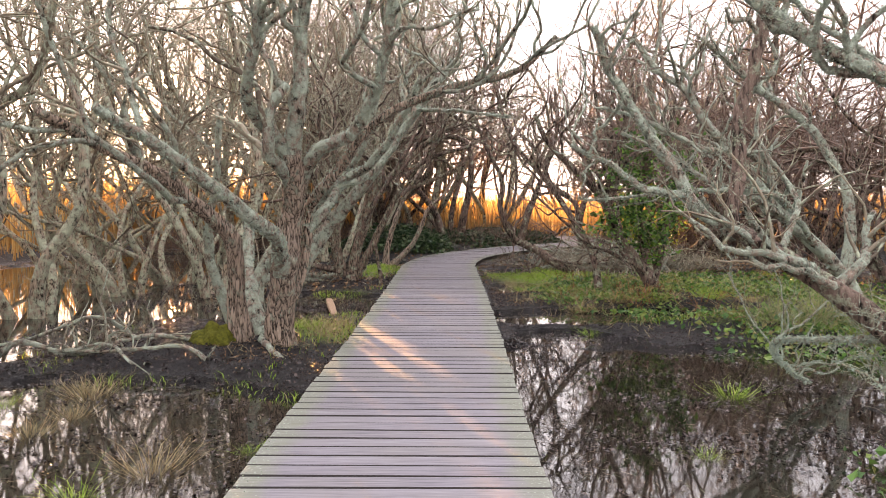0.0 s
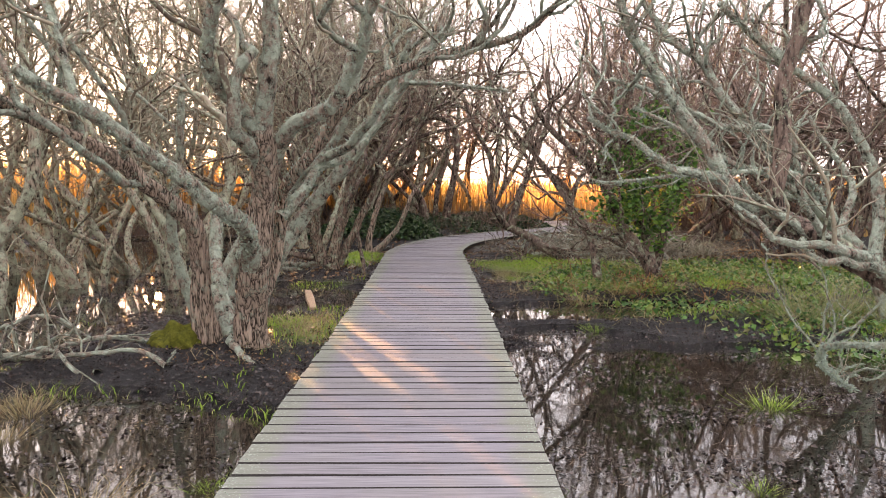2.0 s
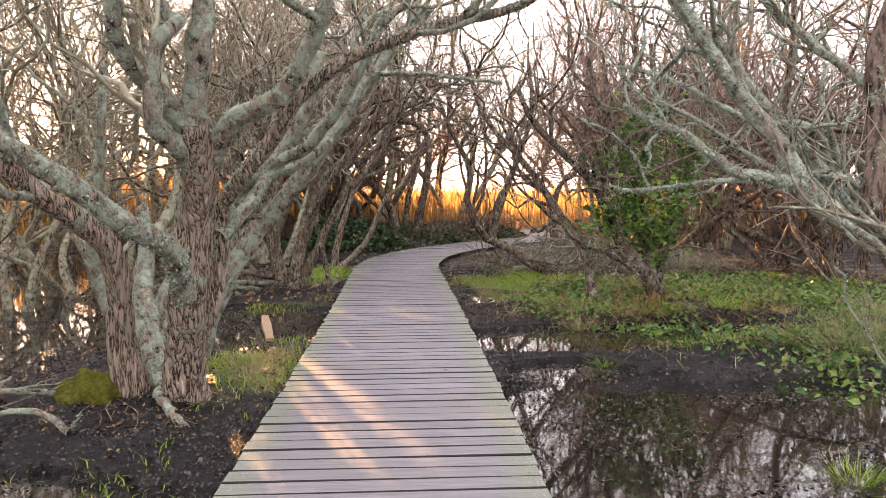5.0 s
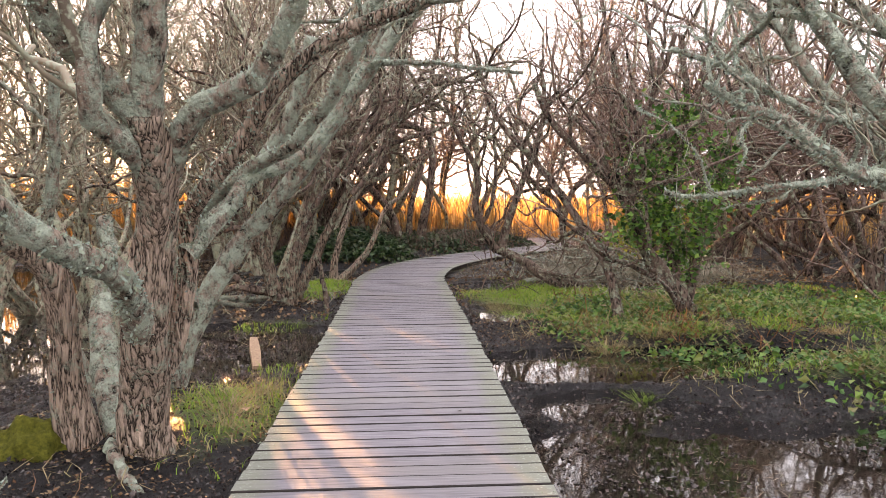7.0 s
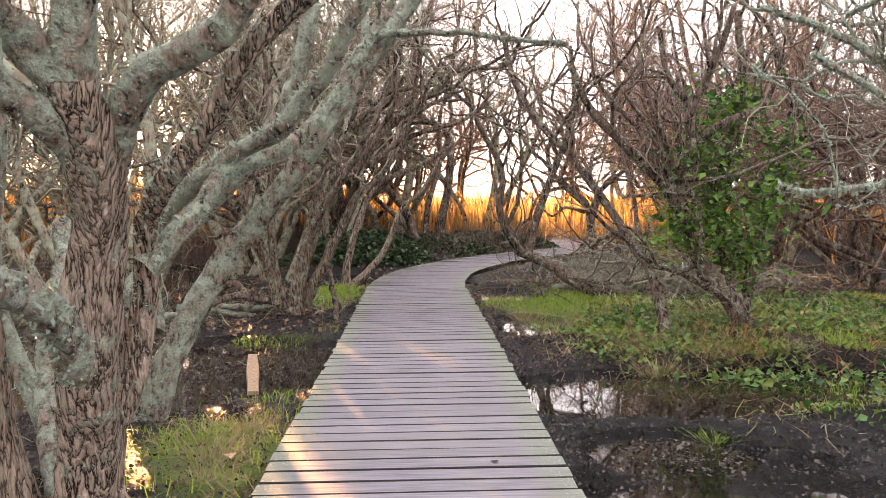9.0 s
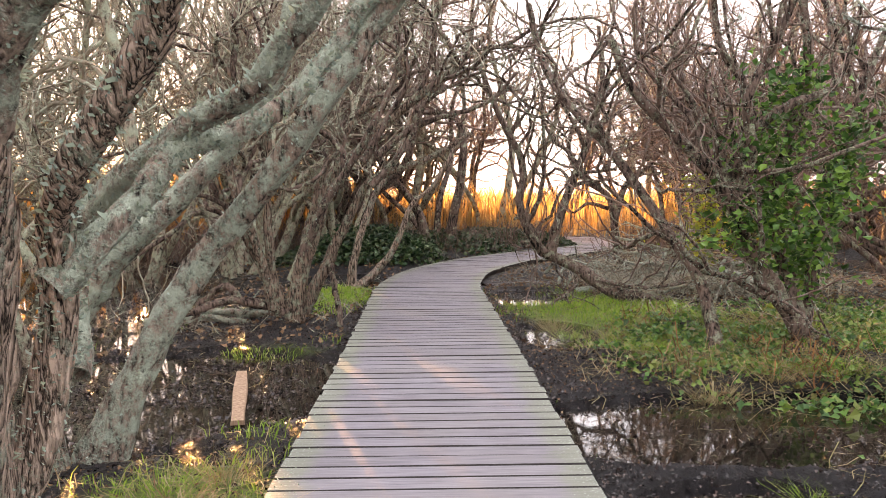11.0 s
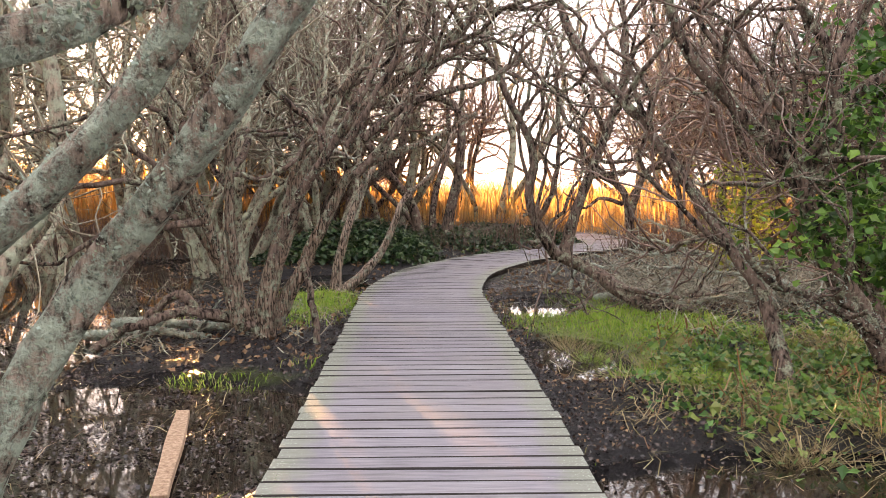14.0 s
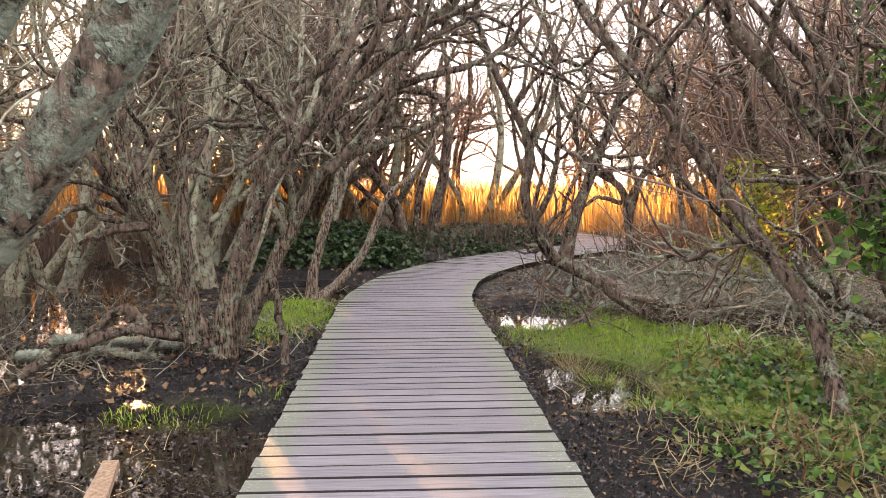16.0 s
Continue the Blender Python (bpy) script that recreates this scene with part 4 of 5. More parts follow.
HEROES = [(-1.7, 7.6), (-2.2, 9.4), (-1.7, 14), (3.5, 12.1), (2.9, 15.1), (-1.3, 17.5)]
for zone, count, gap, kinds in ((((-9.5, -2.9), (6.8, 24)), 13, 1.3, (0, 1, 2, 3)), (((-7, -3.2), (1.5, 7)), 4, 1.4, (0, 1, 2, 3)), (((6.0, 11), (9.0, 24)), 7, 1.7, (4, 5, 6, 0)), (((-4, 4.2), (23.5, 28)), 9, 1.3, (4, 5, 6, 1)), (((5.0, 8.5), (17.5, 23)), 4, 1.5, (4, 5, 6)), (((-4, -1.8), (18.5, 24)), 5, 1.4, (0, 2, 3)), (((1.0, 9.5), (27.6, 32)), 3, 1.6, (4, 5, 6, 0)), (((-5.4, -3.0), (14.5, 20)), 2, 0.6, (0, 1, 2, 3)), (((-13, -5), (23.5, 30)), 3, 0.8, (0, 1, 2, 3)), (((1.5, 12), (28, 35)), 4, 1.6, (4, 5, 6)), (((9, 15), (8, 26)), 5, 1.8, (4, 5, 6)), (((-9.5, -4.8), (24.5, 30)), 5, 0.7, (0, 1, 2, 3)), (((-2.5, 2.0), (26.5, 30)), 6, 0.8, (4, 5, 6)), (((6.5, 10), (17, 27)), 3, 1.2, (4, 5, 6))):
    done = tries = 0
    while done < count and tries < 2500:
        tries += 1
        x, y = rng.uniform(*zone[0]), rng.uniform(*zone[1])
        if clear(x, y, gap):
            places.append((x, y))
            f = forms[kinds[int(rng.integers(len(kinds)))]]
            z = max(float(ground_z(np.array(x), np.array(y))), -0.25)
            sc = rng.uniform(1.15, 1.45) if y > 22 else rng.uniform(0.85, 1.1)
            for turn_ in rng.uniform(0, 6.28, 30):
                c_, s_ = math.cos(turn_) * sc, math.sin(turn_) * sc
                q = reach[f.name]
                wx_, wy_ = x + q[:, 0] * c_ - q[:, 1] * s_, y + q[:, 0] * s_ + q[:, 1] * c_
                low_ = q[:, 2] * sc + z < 2.5
                full = whole[f.name]
                if in_glade(x + full[:, 0] * c_ - full[:, 1] * s_, y + full[:, 0] * s_ + full[:, 1] * c_, full[:, 2] * sc + z, 0.12).any():
                    continue
                if not (np.min(np.hypot(wx_[low_][:, None] - LINE[None, ::12, 0], wy_[low_][:, None] - LINE[None, ::12, 1])) < 1.0):
                    break
            else:
                places.pop()
                continue
            ob = copy_thing(f, Matrix.Translation((x, y, z)) @ Matrix.Rotation(turn_, 4, 'Z'))
            ob.scale = (sc, sc, sc)
            done += 1
for f, (x, y) in zip(forms, ((-9.4, -2.0), (-8.5, -6.5), (9.0, -4.5), (9.8, 1.0), (7.4, 8.6), (7.0, 13.8), (8.2, 11.0))):
    f.location = (x, y, -0.12)

# ---- reeds beyond the trees ----
x, y = rng.uniform(-38, 38, 40000), 26 + 26 * rng.uniform(0, 1, 40000) ** 1.8
far = rng.uniform(0, 1, 16000)
x2, y2 = np.where(rng.uniform(0, 1, 16000) < 0.5, 11.5 + 20 * far, -10.5 - 22 * far), rng.uniform(2, 30, 16000)
x, y = np.concatenate([x, x2]), np.concatenate([y, y2])
keep = off_deck(x, y) > 1.2
x, y = x[keep], y[keep]
me = mesh_from("reeds", *blades(x, y, np.full(len(x), -0.15), np.where(x < -1.5, 2.7, 1.9) + 0.3 * fbm(x * 0.3, y * 0.3, 2, 7), 0.020, rng, 0.22), REED, False)
tagged(new("reeds", me), "tall golden reeds lit by the evening sun", "reeds", kind="stuff")

# ---- ground cover ----
x, y = scatter(340000, (-5, 7, 2, 19), lambda x, y: np.clip(grassy(x, y) * 1.2 - 0.30 + 1.5 * fbm(x * 1.7, y * 1.7, 3, 40), 0, 1), rng)
me = mesh_from("grass", *blades(x, y, ground_z(x, y) - 0.01, 0.06 + 0.14 * np.clip(fbm(x * 1.5, y * 1.5, 3, 41) + 0.15, 0, 1), 0.004, rng, 0.8), GRASS, False)
tagged(new("grass", me), "short green marsh grass on the banks", "grass", kind="stuff")

# black rotted litter on the mud, russet litter under the trees, straw on the pools
def bare(x, y):
    return np.clip(1.1 - 1.2 * grassy(x, y) - 1.3 * pools(x, y), 0, 1)


x, y = scatter(190000, (-4.0, 4.5, 3, 17), lambda x, y: bare(x, y) * 0.9, rng)
p = np.stack([x, y, ground_z(x, y) + 0.008], 1)
me = mesh_from("leaf_litter", *leaves(p, 0.011 + 0.02 * rng.uniform(0, 1, len(x)) ** 2, rng, 0.85), LITTER, False)
tagged(new("leaf_litter", me), "black sodden leaf litter on the mud", "leaf litter", kind="stuff")
x, y = scatter(60000, (-4.5, 6, 6.5, 19), lambda x, y: np.clip(np.maximum(bare(x, y), 0.35) * (0.6 * blob(x, y, 3.6, 11.6, 2.6, 1.6, 0.5) + blob(x, y, -1.5, 8.3, 0.9, 1.2, 0.5) + blob(x, y, 3.2, 15.5, 2.6, 2.8, 0.6) + 0.2 * blob(x, y, 1.3, 11.5, 1.2, 1.1, 0.5)), 0, 1), rng)
p = np.stack([x, y, ground_z(x, y) + 0.014], 1)
me = mesh_from("russet_litter", *leaves(p, np.full(len(x), 0.023), rng, 0.7), LITTER_BROWN, False)
tagged(new("russet_litter", me), "russet and tan fallen leaves under the willows", "leaf litter", kind="stuff")


def strands(x, y, z, length, width, rng, rise=0.12):
    """Thin straws that lie almost flat."""
    m = len(x)
    a = rng.uniform(0, 6.283, m)
    d = np.stack([np.cos(a), np.sin(a), rng.normal(0, rise, m)], 1) * (length * rng.uniform(0.3, 1.3, m))[:, None]
    w = np.stack([-np.sin(a), np.cos(a), a * 0], 1) * width
    p = np.stack([x, y, z], 1)
    bend = rng.normal(0, 0.12, (m, 3)) * length * np.array([1, 1, 0.2])
    v = np.stack([p - d / 2 - w, p - d / 2 + w, p + bend + w, p + bend - w, p + d / 2], 1).reshape(-1, 3)
    i = np.arange(m)[:, None] * 5
    return v, [i + np.array([[0, 1, 2, 3]]), i + np.array([[3, 2, 4]])]


def afloat(x, y):
    return np.clip(pools(x, y) * (0.42 + 1.8 * fbm(x * 1.6, y * 1.6, 3, 51)), 0, 1)


x, y = scatter(150000, (-5, 4.8, 1.8, 18.5), lambda x, y: 0.25 * afloat(x, y), rng)
z = np.maximum(ground_z(x, y), WATER_Z) + 0.004
me = mesh_from("floating_straw", *strands(x, y, z, 0.075, 0.0022, rng), DEBRIS, False)
tagged(new("floating_straw", me), "dead grass and straw afloat on the pools", "debris", kind="stuff")
x, y = scatter(260000, (-5, 4.8, 1.8, 18.5), lambda x, y: np.clip(pools(x, y) * (np.where(x < 0, 0.6, 0.4) + 2.3 * fbm(x * 1.1, y * 2.2, 3, 52)), 0, 1) * (1 - 0.85 * blob(x, y, 2.4, 10.0, 2.3, 0.8)), rng)
z = np.maximum(ground_z(x, y), WATER_Z) + 0.006
me = mesh_from("sunken_leaves", *leaves(np.stack([x, y, z], 1), 0.010 + 0.024 * rng.uniform(0, 1, len(x)) ** 2, rng, 0.3), LITTER, False)
tagged(new("sunken_leaves", me), "dark leaf scraps afloat on the pools", "debris", kind="stuff")

# ---- ivy: on the dark willow, and in a low dark bank beside the bend ----
def along(pts, n, spread, rng):
    P = smooth_path(pts, 60)
    return P[rng.integers(0, 60, n)] + rng.normal(0, 1, (n, 3)) * spread


p = np.vstack([along([(3.28, 12.1, 0.5), (3.10, 12.2, 1.3), (3.16, 12.2, 1.8), (3.3, 12.1, 2.5)], 900, (0.12, 0.12, 0.12), rng),
               along([(3.4, 12.2, 0.6), (3.7, 12.35, 1.3), (3.95, 12.4, 2.0)], 700, (0.09, 0.09, 0.1), rng),
               along([(2.5, 11.7, 0.9), (2.75, 11.8, 1.15), (3.0, 12.0, 1.3)], 500, (0.2, 0.15, 0.12), rng),
               along([(3.2, 11.7, 0.9), (3.5, 11.8, 1.5), (3.6, 11.9, 2.1)], 380, (0.22, 0.2, 0.3), rng),
               along([(2.6, 11.8, 1.6), (2.9, 12.0, 2.1), (3.2, 12.1, 2.4)], 500, (0.2, 0.15, 0.15), rng)])
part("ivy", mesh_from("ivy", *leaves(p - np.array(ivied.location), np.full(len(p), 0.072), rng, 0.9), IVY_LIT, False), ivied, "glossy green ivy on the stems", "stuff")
p = np.vstack([along([(3.9, 16.5, 0.4), (4.1, 16.6, 1.0), (4.0, 16.5, 1.6)], 700, (0.18, 0.18, 0.15), rng), along([(5.6, 19.5, 0.5), (5.8, 19.5, 1.5)], 900, (0.3, 0.3, 0.3), rng)])
tagged(new("evergreen_shrub", mesh_from("evergreen_shrub", *leaves(p, np.full(len(p), 0.07), rng, 0.9), leafy("sunlit_leaves", [(0.16, 0.22, 0.03), (0.26, 0.30, 0.05), (0.34, 0.36, 0.07)], 0.5), False)), "yellow-green leafy shrub among bare willows", "shrub", kind="stuff")


def bank_top(x, y):
    h = 0.62 * blob(x, y, -1.5, 22.0, 1.3, 1.3, 0.6, 0.4, 61) + 0.40 * blob(x, y, 0.0, 23.8, 1.5, 0.9, 0.6, 0.4, 62) + 0.35 * blob(x, y, 1.8, 25.8, 1.9, 1.0, 0.6, 0.4, 63)
    return ground_z(x, y) + h


x, y = scatter(40000, (-3.4, 4.2, 20.2, 27.5), lambda x, y: np.clip((bank_top(x, y) - ground_z(x, y)) * 3.2, 0, 1), rng)
p = np.stack([x, y, ground_z(x, y) + (bank_top(x, y) - ground_z(x, y)) * rng.uniform(0.35, 1.05, len(x))], 1)
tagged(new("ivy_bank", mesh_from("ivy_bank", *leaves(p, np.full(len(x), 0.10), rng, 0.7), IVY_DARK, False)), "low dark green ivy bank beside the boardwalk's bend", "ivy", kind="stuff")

# low leafy plants on the bank and the small island
x, y = scatter(150000, (1.2, 7.5, 2.4, 16), lambda x, y: np.clip(0.9 * blob(x, y, 4.6, 11.8, 2.3, 2.0, 0.4, 0.6, 71) + 0.6 * blob(x, y, 3.5, 9.05, 1.0, 0.42, 0.4, 0.4, 72) + 0.45 * blob(x, y, 5.0, 8.2, 1.8, 0.9, 0.3, 0.4, 73) + 0.35 * blob(x, y, 2.85, 4.0, 0.45, 0.7, 0.3, 0.3, 74) + 0.5 * blob(x, y, 2.4, 12.2, 0.9, 0.9, 0.5, 0.6, 75), 0, 1) * np.clip(0.6 + 2.4 * fbm(x * 1.6, y * 1.6, 3, 76), 0, 1), rng)
p = np.stack([x, y, np.maximum(ground_z(x, y), WATER_Z) + rng.uniform(0.01, 0.09, len(x))], 1)
tagged(new("ground_ivy", mesh_from("ground_ivy", *leaves(p, 0.034 + 0.05 * rng.uniform(0, 1, len(x)) ** 2, rng, 0.8), IVY, False)), "low green leafy plants covering the bank", "plants", kind="stuff")

# bare reddish undergrowth before the reeds
x, y = rng.uniform(-9, 13, 16000), rng.uniform(22.5, 28, 16000)
k_ = off_deck(x, y) > 1.1
x, y = x[k_], y[k_]
me = mesh_from("undergrowth", *blades(x, y, np.full(len(x), -0.15), 0.95 + 0.5 * fbm(x * 0.8, y * 0.8, 2, 81), 0.007, rng, 0.9), TWIG_RED, False)
tagged(new("undergrowth", me), "bare reddish-brown brush before the reeds", "undergrowth", kind="stuff")
x, y = rng.uniform(2.2, 6.0, 9000), rng.uniform(14.6, 20, 9000)
k_ = (off_deck(x, y) > 1.7) & (rng.uniform(0, 1, 9000) < blob(x, y, 4.2, 16.8, 1.9, 2.2, 0.5, 0.5, 82))
x, y = x[k_], y[k_]
me = mesh_from("dead_brush", *strands(x, y, ground_z(x, y) + rng.uniform(0.02, 0.3, len(x)), 0.6, 0.005, rng, 0.35), TWIG, False)
tagged(new("dead_brush", me), "tangled dead twigs on the bank", "brushwood", kind="stuff")

# fallen branches
for i in range(34):
    if i < 28:
        c = np.array([rng.uniform(2.2, 5.2), rng.uniform(14.9, 18.8), rng.uniform(0.06, 0.34)])
    else:
        c = np.array([rng.uniform(-4.2, -2.6), rng.uniform(7.0, 8.4), 0.0])
    if off_deck(c[0], c[1]) < 2.0:
        continue
    a, L = rng.uniform(0, 6.28), rng.uniform(0.9, 2.2)
    d = np.array([math.cos(a), math.sin(a), rng.normal(0, 0.12)])
    pts = [tuple(c + d * L * s + rng.normal(0, 0.06, 3)) for s in (-0.5, -0.2, 0.15, 0.5)]
    pts[0] = (pts[0][0], pts[0][1], float(ground_z(np.array(pts[0][0]), np.array(pts[0][1]))) + 0.01)
    tree("fallen_branch", "grey dead branch lying on the bank", [(pts, rng.uniform(0.022, 0.055), 0.012, "limb")], rng, [(3.0, (0.3, 0.8), 0.6, 6, 4, 0.9, 0.1), (3.0, (0.15, 0.4), 0.6, 4, 3, 0.9, 0.1)], (BARK, BARK, TWIG), "fallen branches", sides=7)["category"] = "branch"
for pts, r, lab in (([(-3.5, 14.35, -0.10), (-3.0, 14.2, -0.06), (-2.6, 14.15, -0.06), (-2.2, 14.1, -0.09)], 0.05, "pale fallen log on black mud"),
                    ([(-3.4, 14.75, -0.08), (-2.9, 14.6, -0.03), (-2.4, 14.4, -0.02), (-2.0, 14.2, 0.02)], 0.055, "mossy fallen log by the willow stool"),
                    ([(4.5, 16.5, 0.0), (3.91, 16.5, 0.38), (3.46, 16.5, 0.52), (2.72, 16.5, 0.74)], 0.05, "grey fallen limb propped in the brush"),
                    ([(2.1, 16.4, -0.06), (3.1, 16.5, 0.09), (3.83, 16.5, 0.3), (4.4, 16.6, 0.45)], 0.055, "pale barkless fallen limb by the bend"),
                    ([(4.6, 16.6, 0.0), (4.04, 16.6, 0.6), (3.6, 16.7, 0.74), (2.93, 16.8, 0.95)], 0.045, "grey fallen limb propped in the brush"),
                    ([(-2.95, 7.1, -0.12), (-2.4, 7.15, -0.07), (-1.9, 7.1, -0.12)], 0.022, "thin fallen stick at the water's edge")):
    tree("fallen_log", lab, [(pts, r, r * (0.25 if pts[0][0] > 0 else 0.7), "limb")], rng, [(3.0 if pts[0][0] > 0 else 1.0, (0.2, 0.6), 0.5, 5, 4, 0.9, 0.2)], (BARK, BARK, TWIG), lichen=150, sides=9)["category"] = "log"

# the split plank in the mud
n = 14
xs = np.linspace(-0.68, 0.68, n)
prof = []
for i, xx in enumerate(xs):
    w = 0.052 + 0.006 * math.sin(5 * xx + 1)
    prof += [(xx, -w, 0.0), (xx, -w * 0.9, 0.032), (xx, w * 0.85, 0.036 + 0.004 * math.sin(9 * xx)), (xx, w, 0.002)]
i = np.arange(n - 1)[:, None] * 4
q = np.concatenate([i + np.array([[j, 4 + j, 4 + (j + 1) % 4, (j + 1) % 4]]) for j in range(4)] + [np.array([[0, 1, 2, 3]]), np.array([[4 * n - 1, 4 * n - 2, 4 * n - 3, 4 * n - 4]])])
plank = tagged(new("plank", mesh_from("plank", np.array(prof), [q], TIMBER, False)), "pale split timber plank lying in the mud", "plank")
plank.matrix_world = pose(-1.61, 10.97, -0.142, 0, -1.5, 101.5)

# moss cushion at the willow's foot
bm = bmesh.new()
bmesh.ops.create_icosphere(bm, subdivisions=4, radius=1.0)
for v in bm.verts:
    v.co *= 1 + 0.35 * noise.noise(v.co * 2.2) + 0.12 * noise.noise(v.co * 7)
    v.co = Vector((v.co.x * 0.26, v.co.y * 0.2, v.co.z * 0.22))
me = bpy.data.meshes.new("moss_cushion")
bm.to_mesh(me)
bm.free()
me.materials.append(MOSS)
for pl in me.polygons:
    pl.use_smooth = True
tagged(new("moss_cushion", me), "olive moss cushion at the foot of the willow", "moss").location = (-2.28, 7.62, -0.05)


# tussocks of rushes and dry grass
def tussock(name, label, count, height, spread, mat, width=0.003):
    x, y = rng.normal(0, spread * 0.35, count), rng.normal(0, spread * 0.35, count)
    v, f = blades(x, y, np.full(count, -0.02), np.full(count, height), width, rng, 1.0)
    out = np.stack([x, y, x * 0], 1).repeat(5, 0) * (v[:, 2:3] / height) * 1.6
    return tagged(new(name, mesh_from(name, v + out, f, mat, False)), label, "grass", "grass tussocks")


kinds = [tussock("grass_tussock", "dry straw-coloured grass tussock", 160, 0.26, 0.35, GRASS_DRY), tussock("grass_tussock", "fresh green grass tussock", 130, 0.20, 0.3, GRASS), tussock("rush_tussock", "grey-green rush tussock with arching blades", 240, 0.42, 0.5, leafy("rush_blades", [(0.16, 0.19, 0.08), (0.24, 0.25, 0.13), (0.30, 0.27, 0.15)], 0.3))]
spots = [(-1.72, 4.4, 0), (-1.95, 3.95, 1), (-1.22, 4.75, 1), (1.64, 4.65, 1), (3.95, 8.7, 2), (4.45, 9.0, 2), (2.5, 10.9, 0), (1.9, 10.75, 0), (3.0, 10.95, 1), (-1.35, 8.5, 0), (-1.5, 8.9, 1), (-1.25, 9.1, 0), (-1.3, 8.1, 0), (1.75, 8.9, 1), (2.35, 6.1, 1), (3.3, 11.0, 0)]
for i in range(46):
    x, y = (rng.uniform(1.2, 5.5), rng.uniform(10.6, 14)) if i < 34 else (rng.uniform(-4.5, -1.3), rng.uniform(3.2, 6.6))
    spots.append((x, y, int(rng.integers(0, 2))))
for i, (x, y, kd) in enumerate(spots):
    if off_deck(np.array(x), np.array(y)) < 0.95:
        continue
    z = max(float(ground_z(np.array(x), np.array(y))), WATER_Z - 0.01)
    m = Matrix.Translation((x, y, z)) @ Matrix.Rotation(rng.uniform(0, 6.28), 4, 'Z')
    sc = (0.75, 0.6, 0.35, 0.35)[i] if i < 4 else 1.0 if i in (4, 5) else rng.uniform(0.4, 0.75)
    copy_thing(kinds[kd], m).scale = (sc, sc, sc)
for kd, (x, y) in zip(kinds, ((3.4, 12.9), (2.9, 13.4), (4.9, 8.4))):
    kd.location = (x, y, float(ground_z(np.array(x), np.array(y))))

# single leaves
def fallen_leaf(x, y, z, size, mat, label):
    v, f = leaves(np.zeros((1, 3)), np.array([size]), np.random.default_rng(int(x * 100 + 900)), 0.15)
    ob = tagged(new("fallen_leaf", mesh_from("fallen_leaf", v, f, mat, False)), label, "leaf")
    ob.location = (x, y, z)


fallen_leaf(0.24, 8.15, 0.006, 0.05, LITTER, "dark curled leaf on the boards")
fallen_leaf(-1.22, 8.42, -0.02, 0.09, TIMBER, "pale fallen leaf on the litter")

# dry bents and straw on the bank, and dead brown fern at its edge
x, y = scatter(30000, (1.0, 6.5, 8.2, 16), lambda x, y: np.clip((blob(x, y, 3.2, 11.6, 2.8, 1.4, 0.5, 0.6, 91) + blob(x, y, 3.7, 8.9, 1.3, 0.6, 0.5, 0.5, 92)) * (0.2 + 2.2 * fbm(x * 1.3, y * 1.3, 3, 93)), 0, 1), rng)
me = mesh_from("dry_straw", *strands(x, y, ground_z(x, y) + rng.uniform(0.01, 0.10, len(x)), 0.22, 0.0028, rng, 0.45), GRASS_DRY, False)
tagged(new("dry_straw", me), "dry straw and dead stems on the bank", "dead grass", kind="stuff")
x, y = scatter(14000, (-4.2, -0.9, 7.0, 13.5), lambda x, y: np.clip((blob(x, y, -1.4, 8.4, 0.8, 1.2, 0.5, 0.5, 94) + 0.12 * blob(x, y, -2.0, 12.2, 1.4, 1.2, 0.5, 0.6, 95)) * (0.3 + 1.8 * fbm(x * 2, y * 2, 3, 96)), 0, 1), rng)
me = mesh_from("dry_stems", *strands(x, y, np.maximum(ground_z(x, y), WATER_Z) + rng.uniform(0.005, 0.07, len(x)), 0.18, 0.0026, rng, 0.4), GRASS_DRY, False)
tagged(new("dry_stems", me), "dead stems and straw around the willow's foot", "dead grass", kind="stuff")

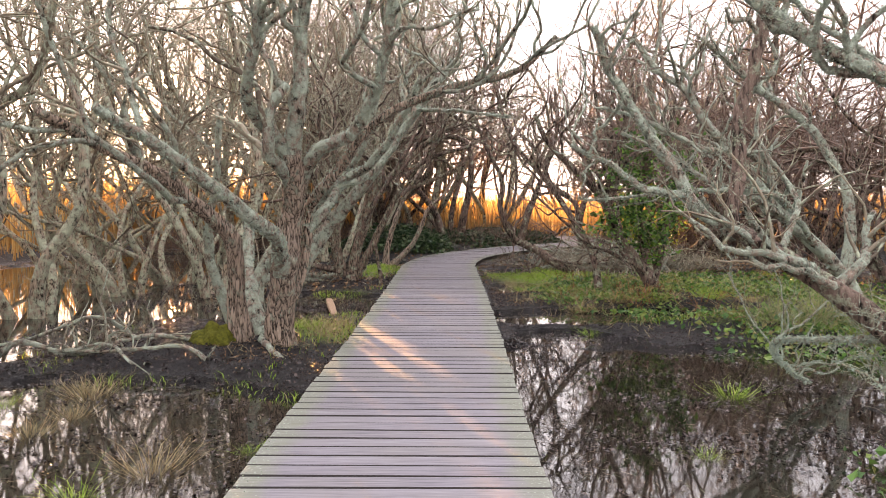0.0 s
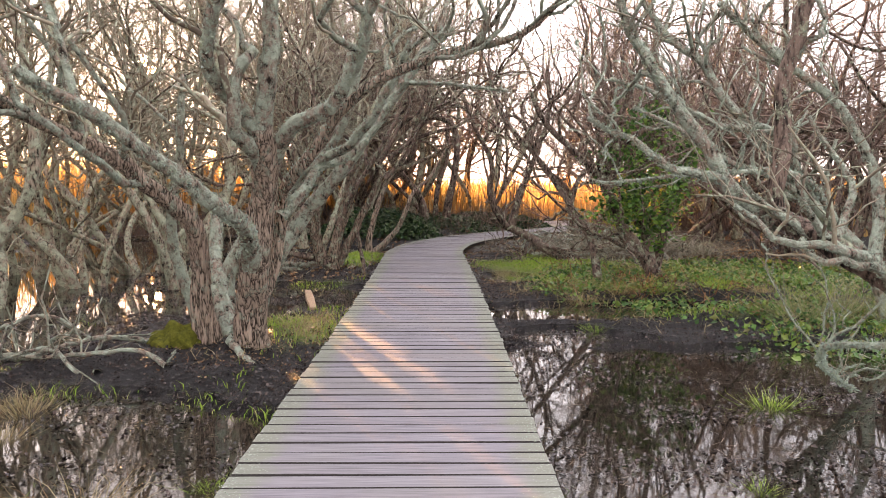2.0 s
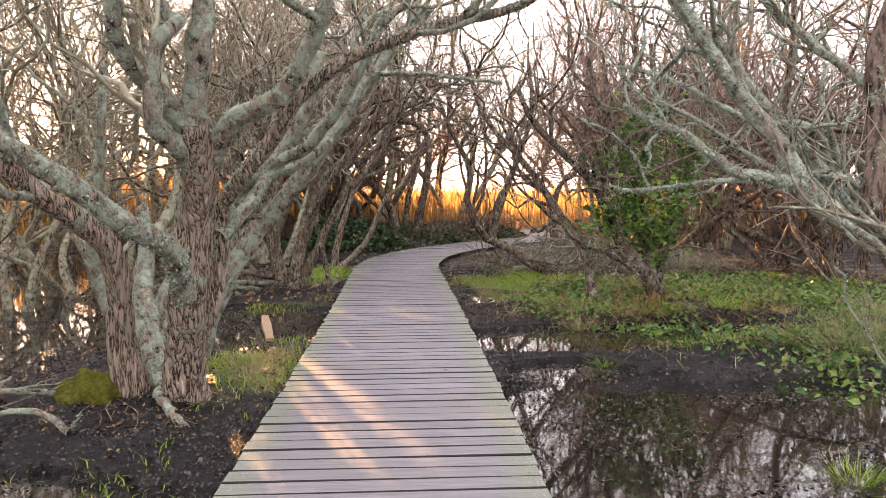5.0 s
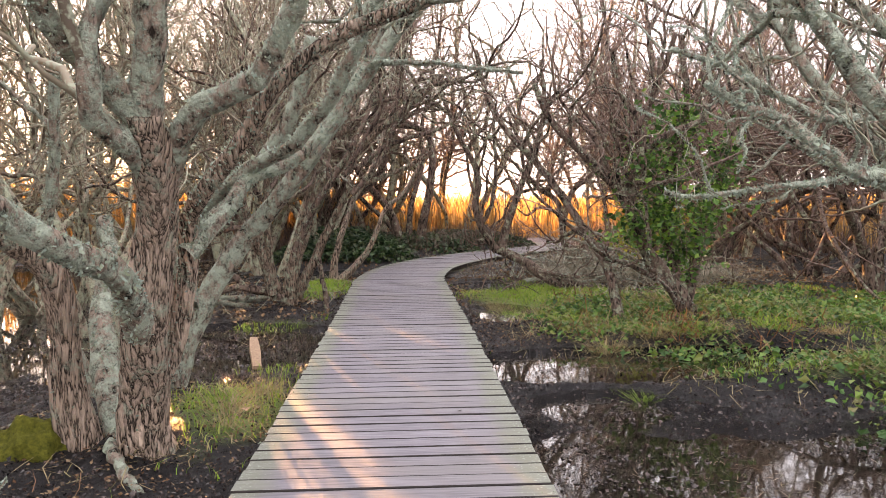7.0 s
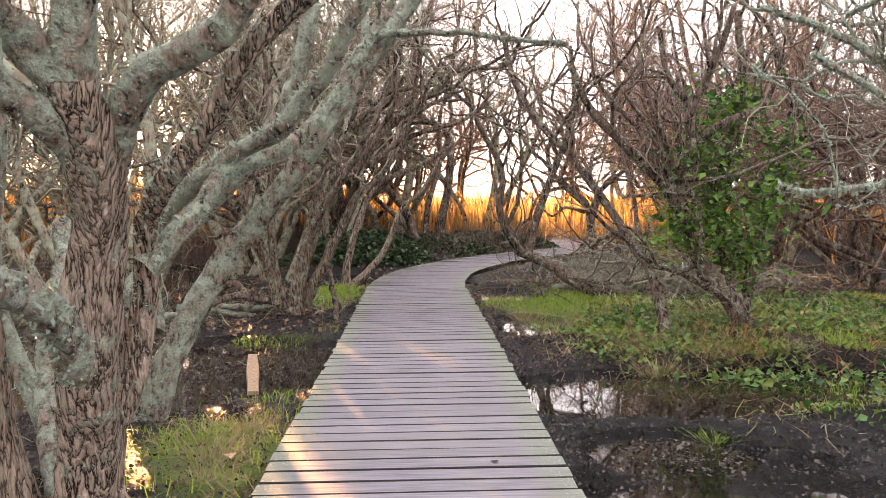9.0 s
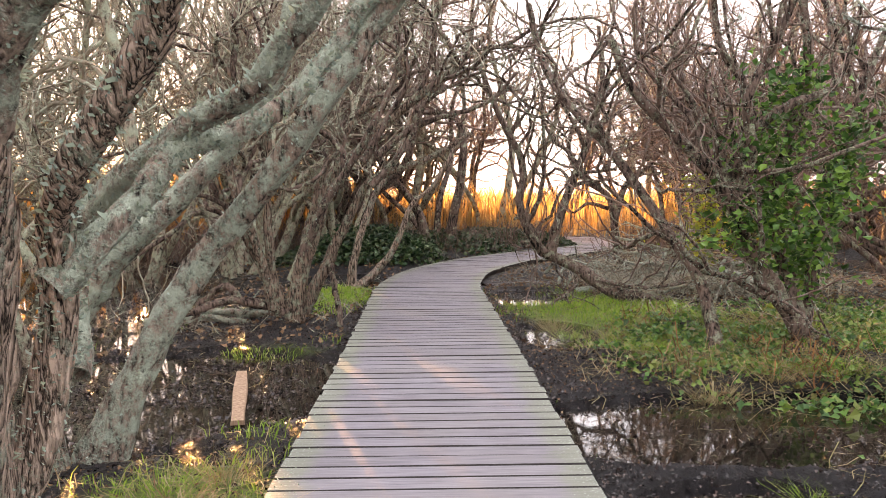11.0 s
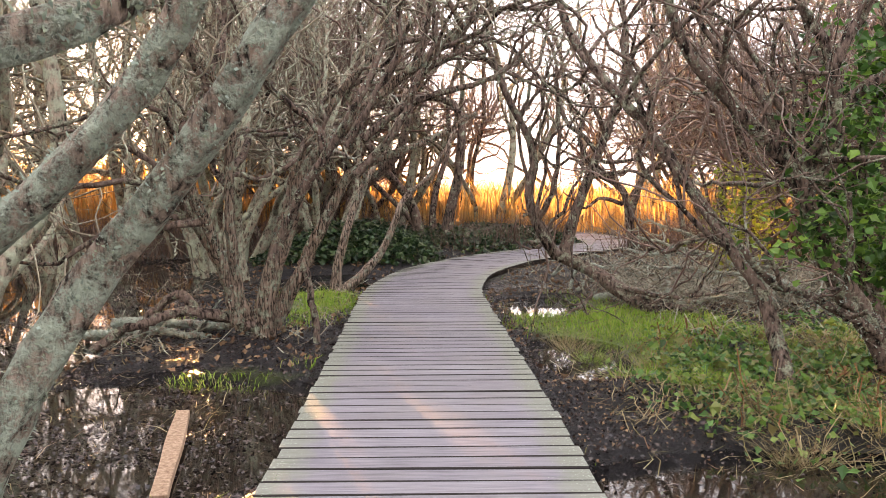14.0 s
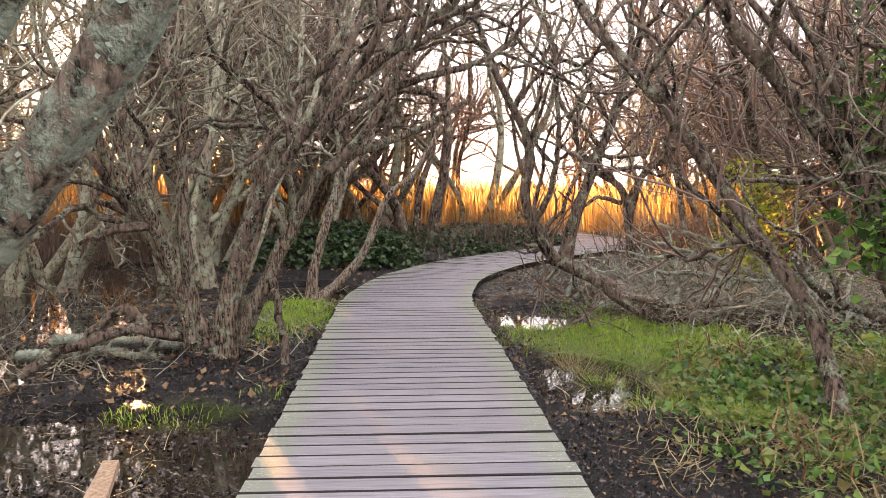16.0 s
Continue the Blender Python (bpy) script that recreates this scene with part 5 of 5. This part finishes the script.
x, y = scatter(9000, (1.4, 5.5, 10.2, 13.6), lambda x, y: np.clip((blob(x, y, 2.5, 11.3, 0.8, 0.5, 0.4, 0.6, 101) + blob(x, y, 3.6, 10.9, 0.9, 0.35, 0.4, 0.6, 102) + 0.6 * blob(x, y, 2.3, 13.2, 0.6, 0.4, 0.4, 0.6, 103)) * (0.3 + 2.2 * fbm(x * 2.2, y * 2.2, 3, 104)), 0, 1), rng)
me = mesh_from("dead_bracken", *strands(x, y, ground_z(x, y) + rng.uniform(0.02, 0.16, len(x)), 0.20, 0.005, rng, 0.7), leafy("bracken_russet", [(0.16, 0.07, 0.035), (0.30, 0.14, 0.06), (0.10, 0.05, 0.03), (0.36, 0.22, 0.12)], 0.25), False)
tagged(new("dead_bracken", me), "curled russet dead bracken on the bank's edge", "dead bracken", kind="stuff")

# lichen along the ends of the oldest boards
m = 1500
s = rng.uniform(3.5, 13, m) ** 1.0
c = np.stack([np.interp(s, LINE_S, LINE[:, 0]), np.interp(s, LINE_S, LINE[:, 1])], 1)
side = rng.choice((-1, 1), m)
off = 0.80 - np.abs(rng.normal(0, 0.07, m))
keep = rng.uniform(0, 1, m) < np.clip(0.9 + 2.6 * fbm(s * 0.9 + side * 7, s * 0, 2, 97) - (s - 3.5) * 0.10, 0, 1)
p = np.stack([c[:, 0] + side * off, c[:, 1], np.full(m, 0.003)], 1)[keep]
part("lichen", mesh_from("lichen", *leaves(p, np.full(len(p), 0.009), rng, 0.6), LICHEN, False), deck, "pale lichen flecks on the board ends", "stuff")

# coarser litter under the far thicket
x, y = scatter(30000, (-9, 8, 12, 26), lambda x, y: np.clip((bare(x, y) - 0.2) * (0.55 + 1.5 * fbm(x * 0.9, y * 0.9, 3, 98)), 0, 1), rng)
p = np.stack([x, y, ground_z(x, y) + 0.02], 1)
k_ = p[:, 2] > WATER_Z
me = mesh_from("thicket_litter", *leaves(p[k_], np.full(int(k_.sum()), 0.06), rng, 0.7), LITTER_BROWN, False)
tagged(new("thicket_litter", me), "brown fallen leaves under the far thicket", "leaf litter", kind="stuff")
x, y = scatter(14000, (-9, 8, 13, 26), lambda x, y: np.clip(0.25 + 1.6 * fbm(x * 0.7, y * 0.7, 3, 99), 0, 1), rng)
me = mesh_from("thicket_sticks", *strands(x, y, np.maximum(ground_z(x, y), WATER_Z) + rng.uniform(0.0, 0.15, len(x)), 0.45, 0.005, rng, 0.3), TWIG, False)
tagged(new("thicket_sticks", me), "fallen sticks under the far thicket", "brushwood", kind="stuff")
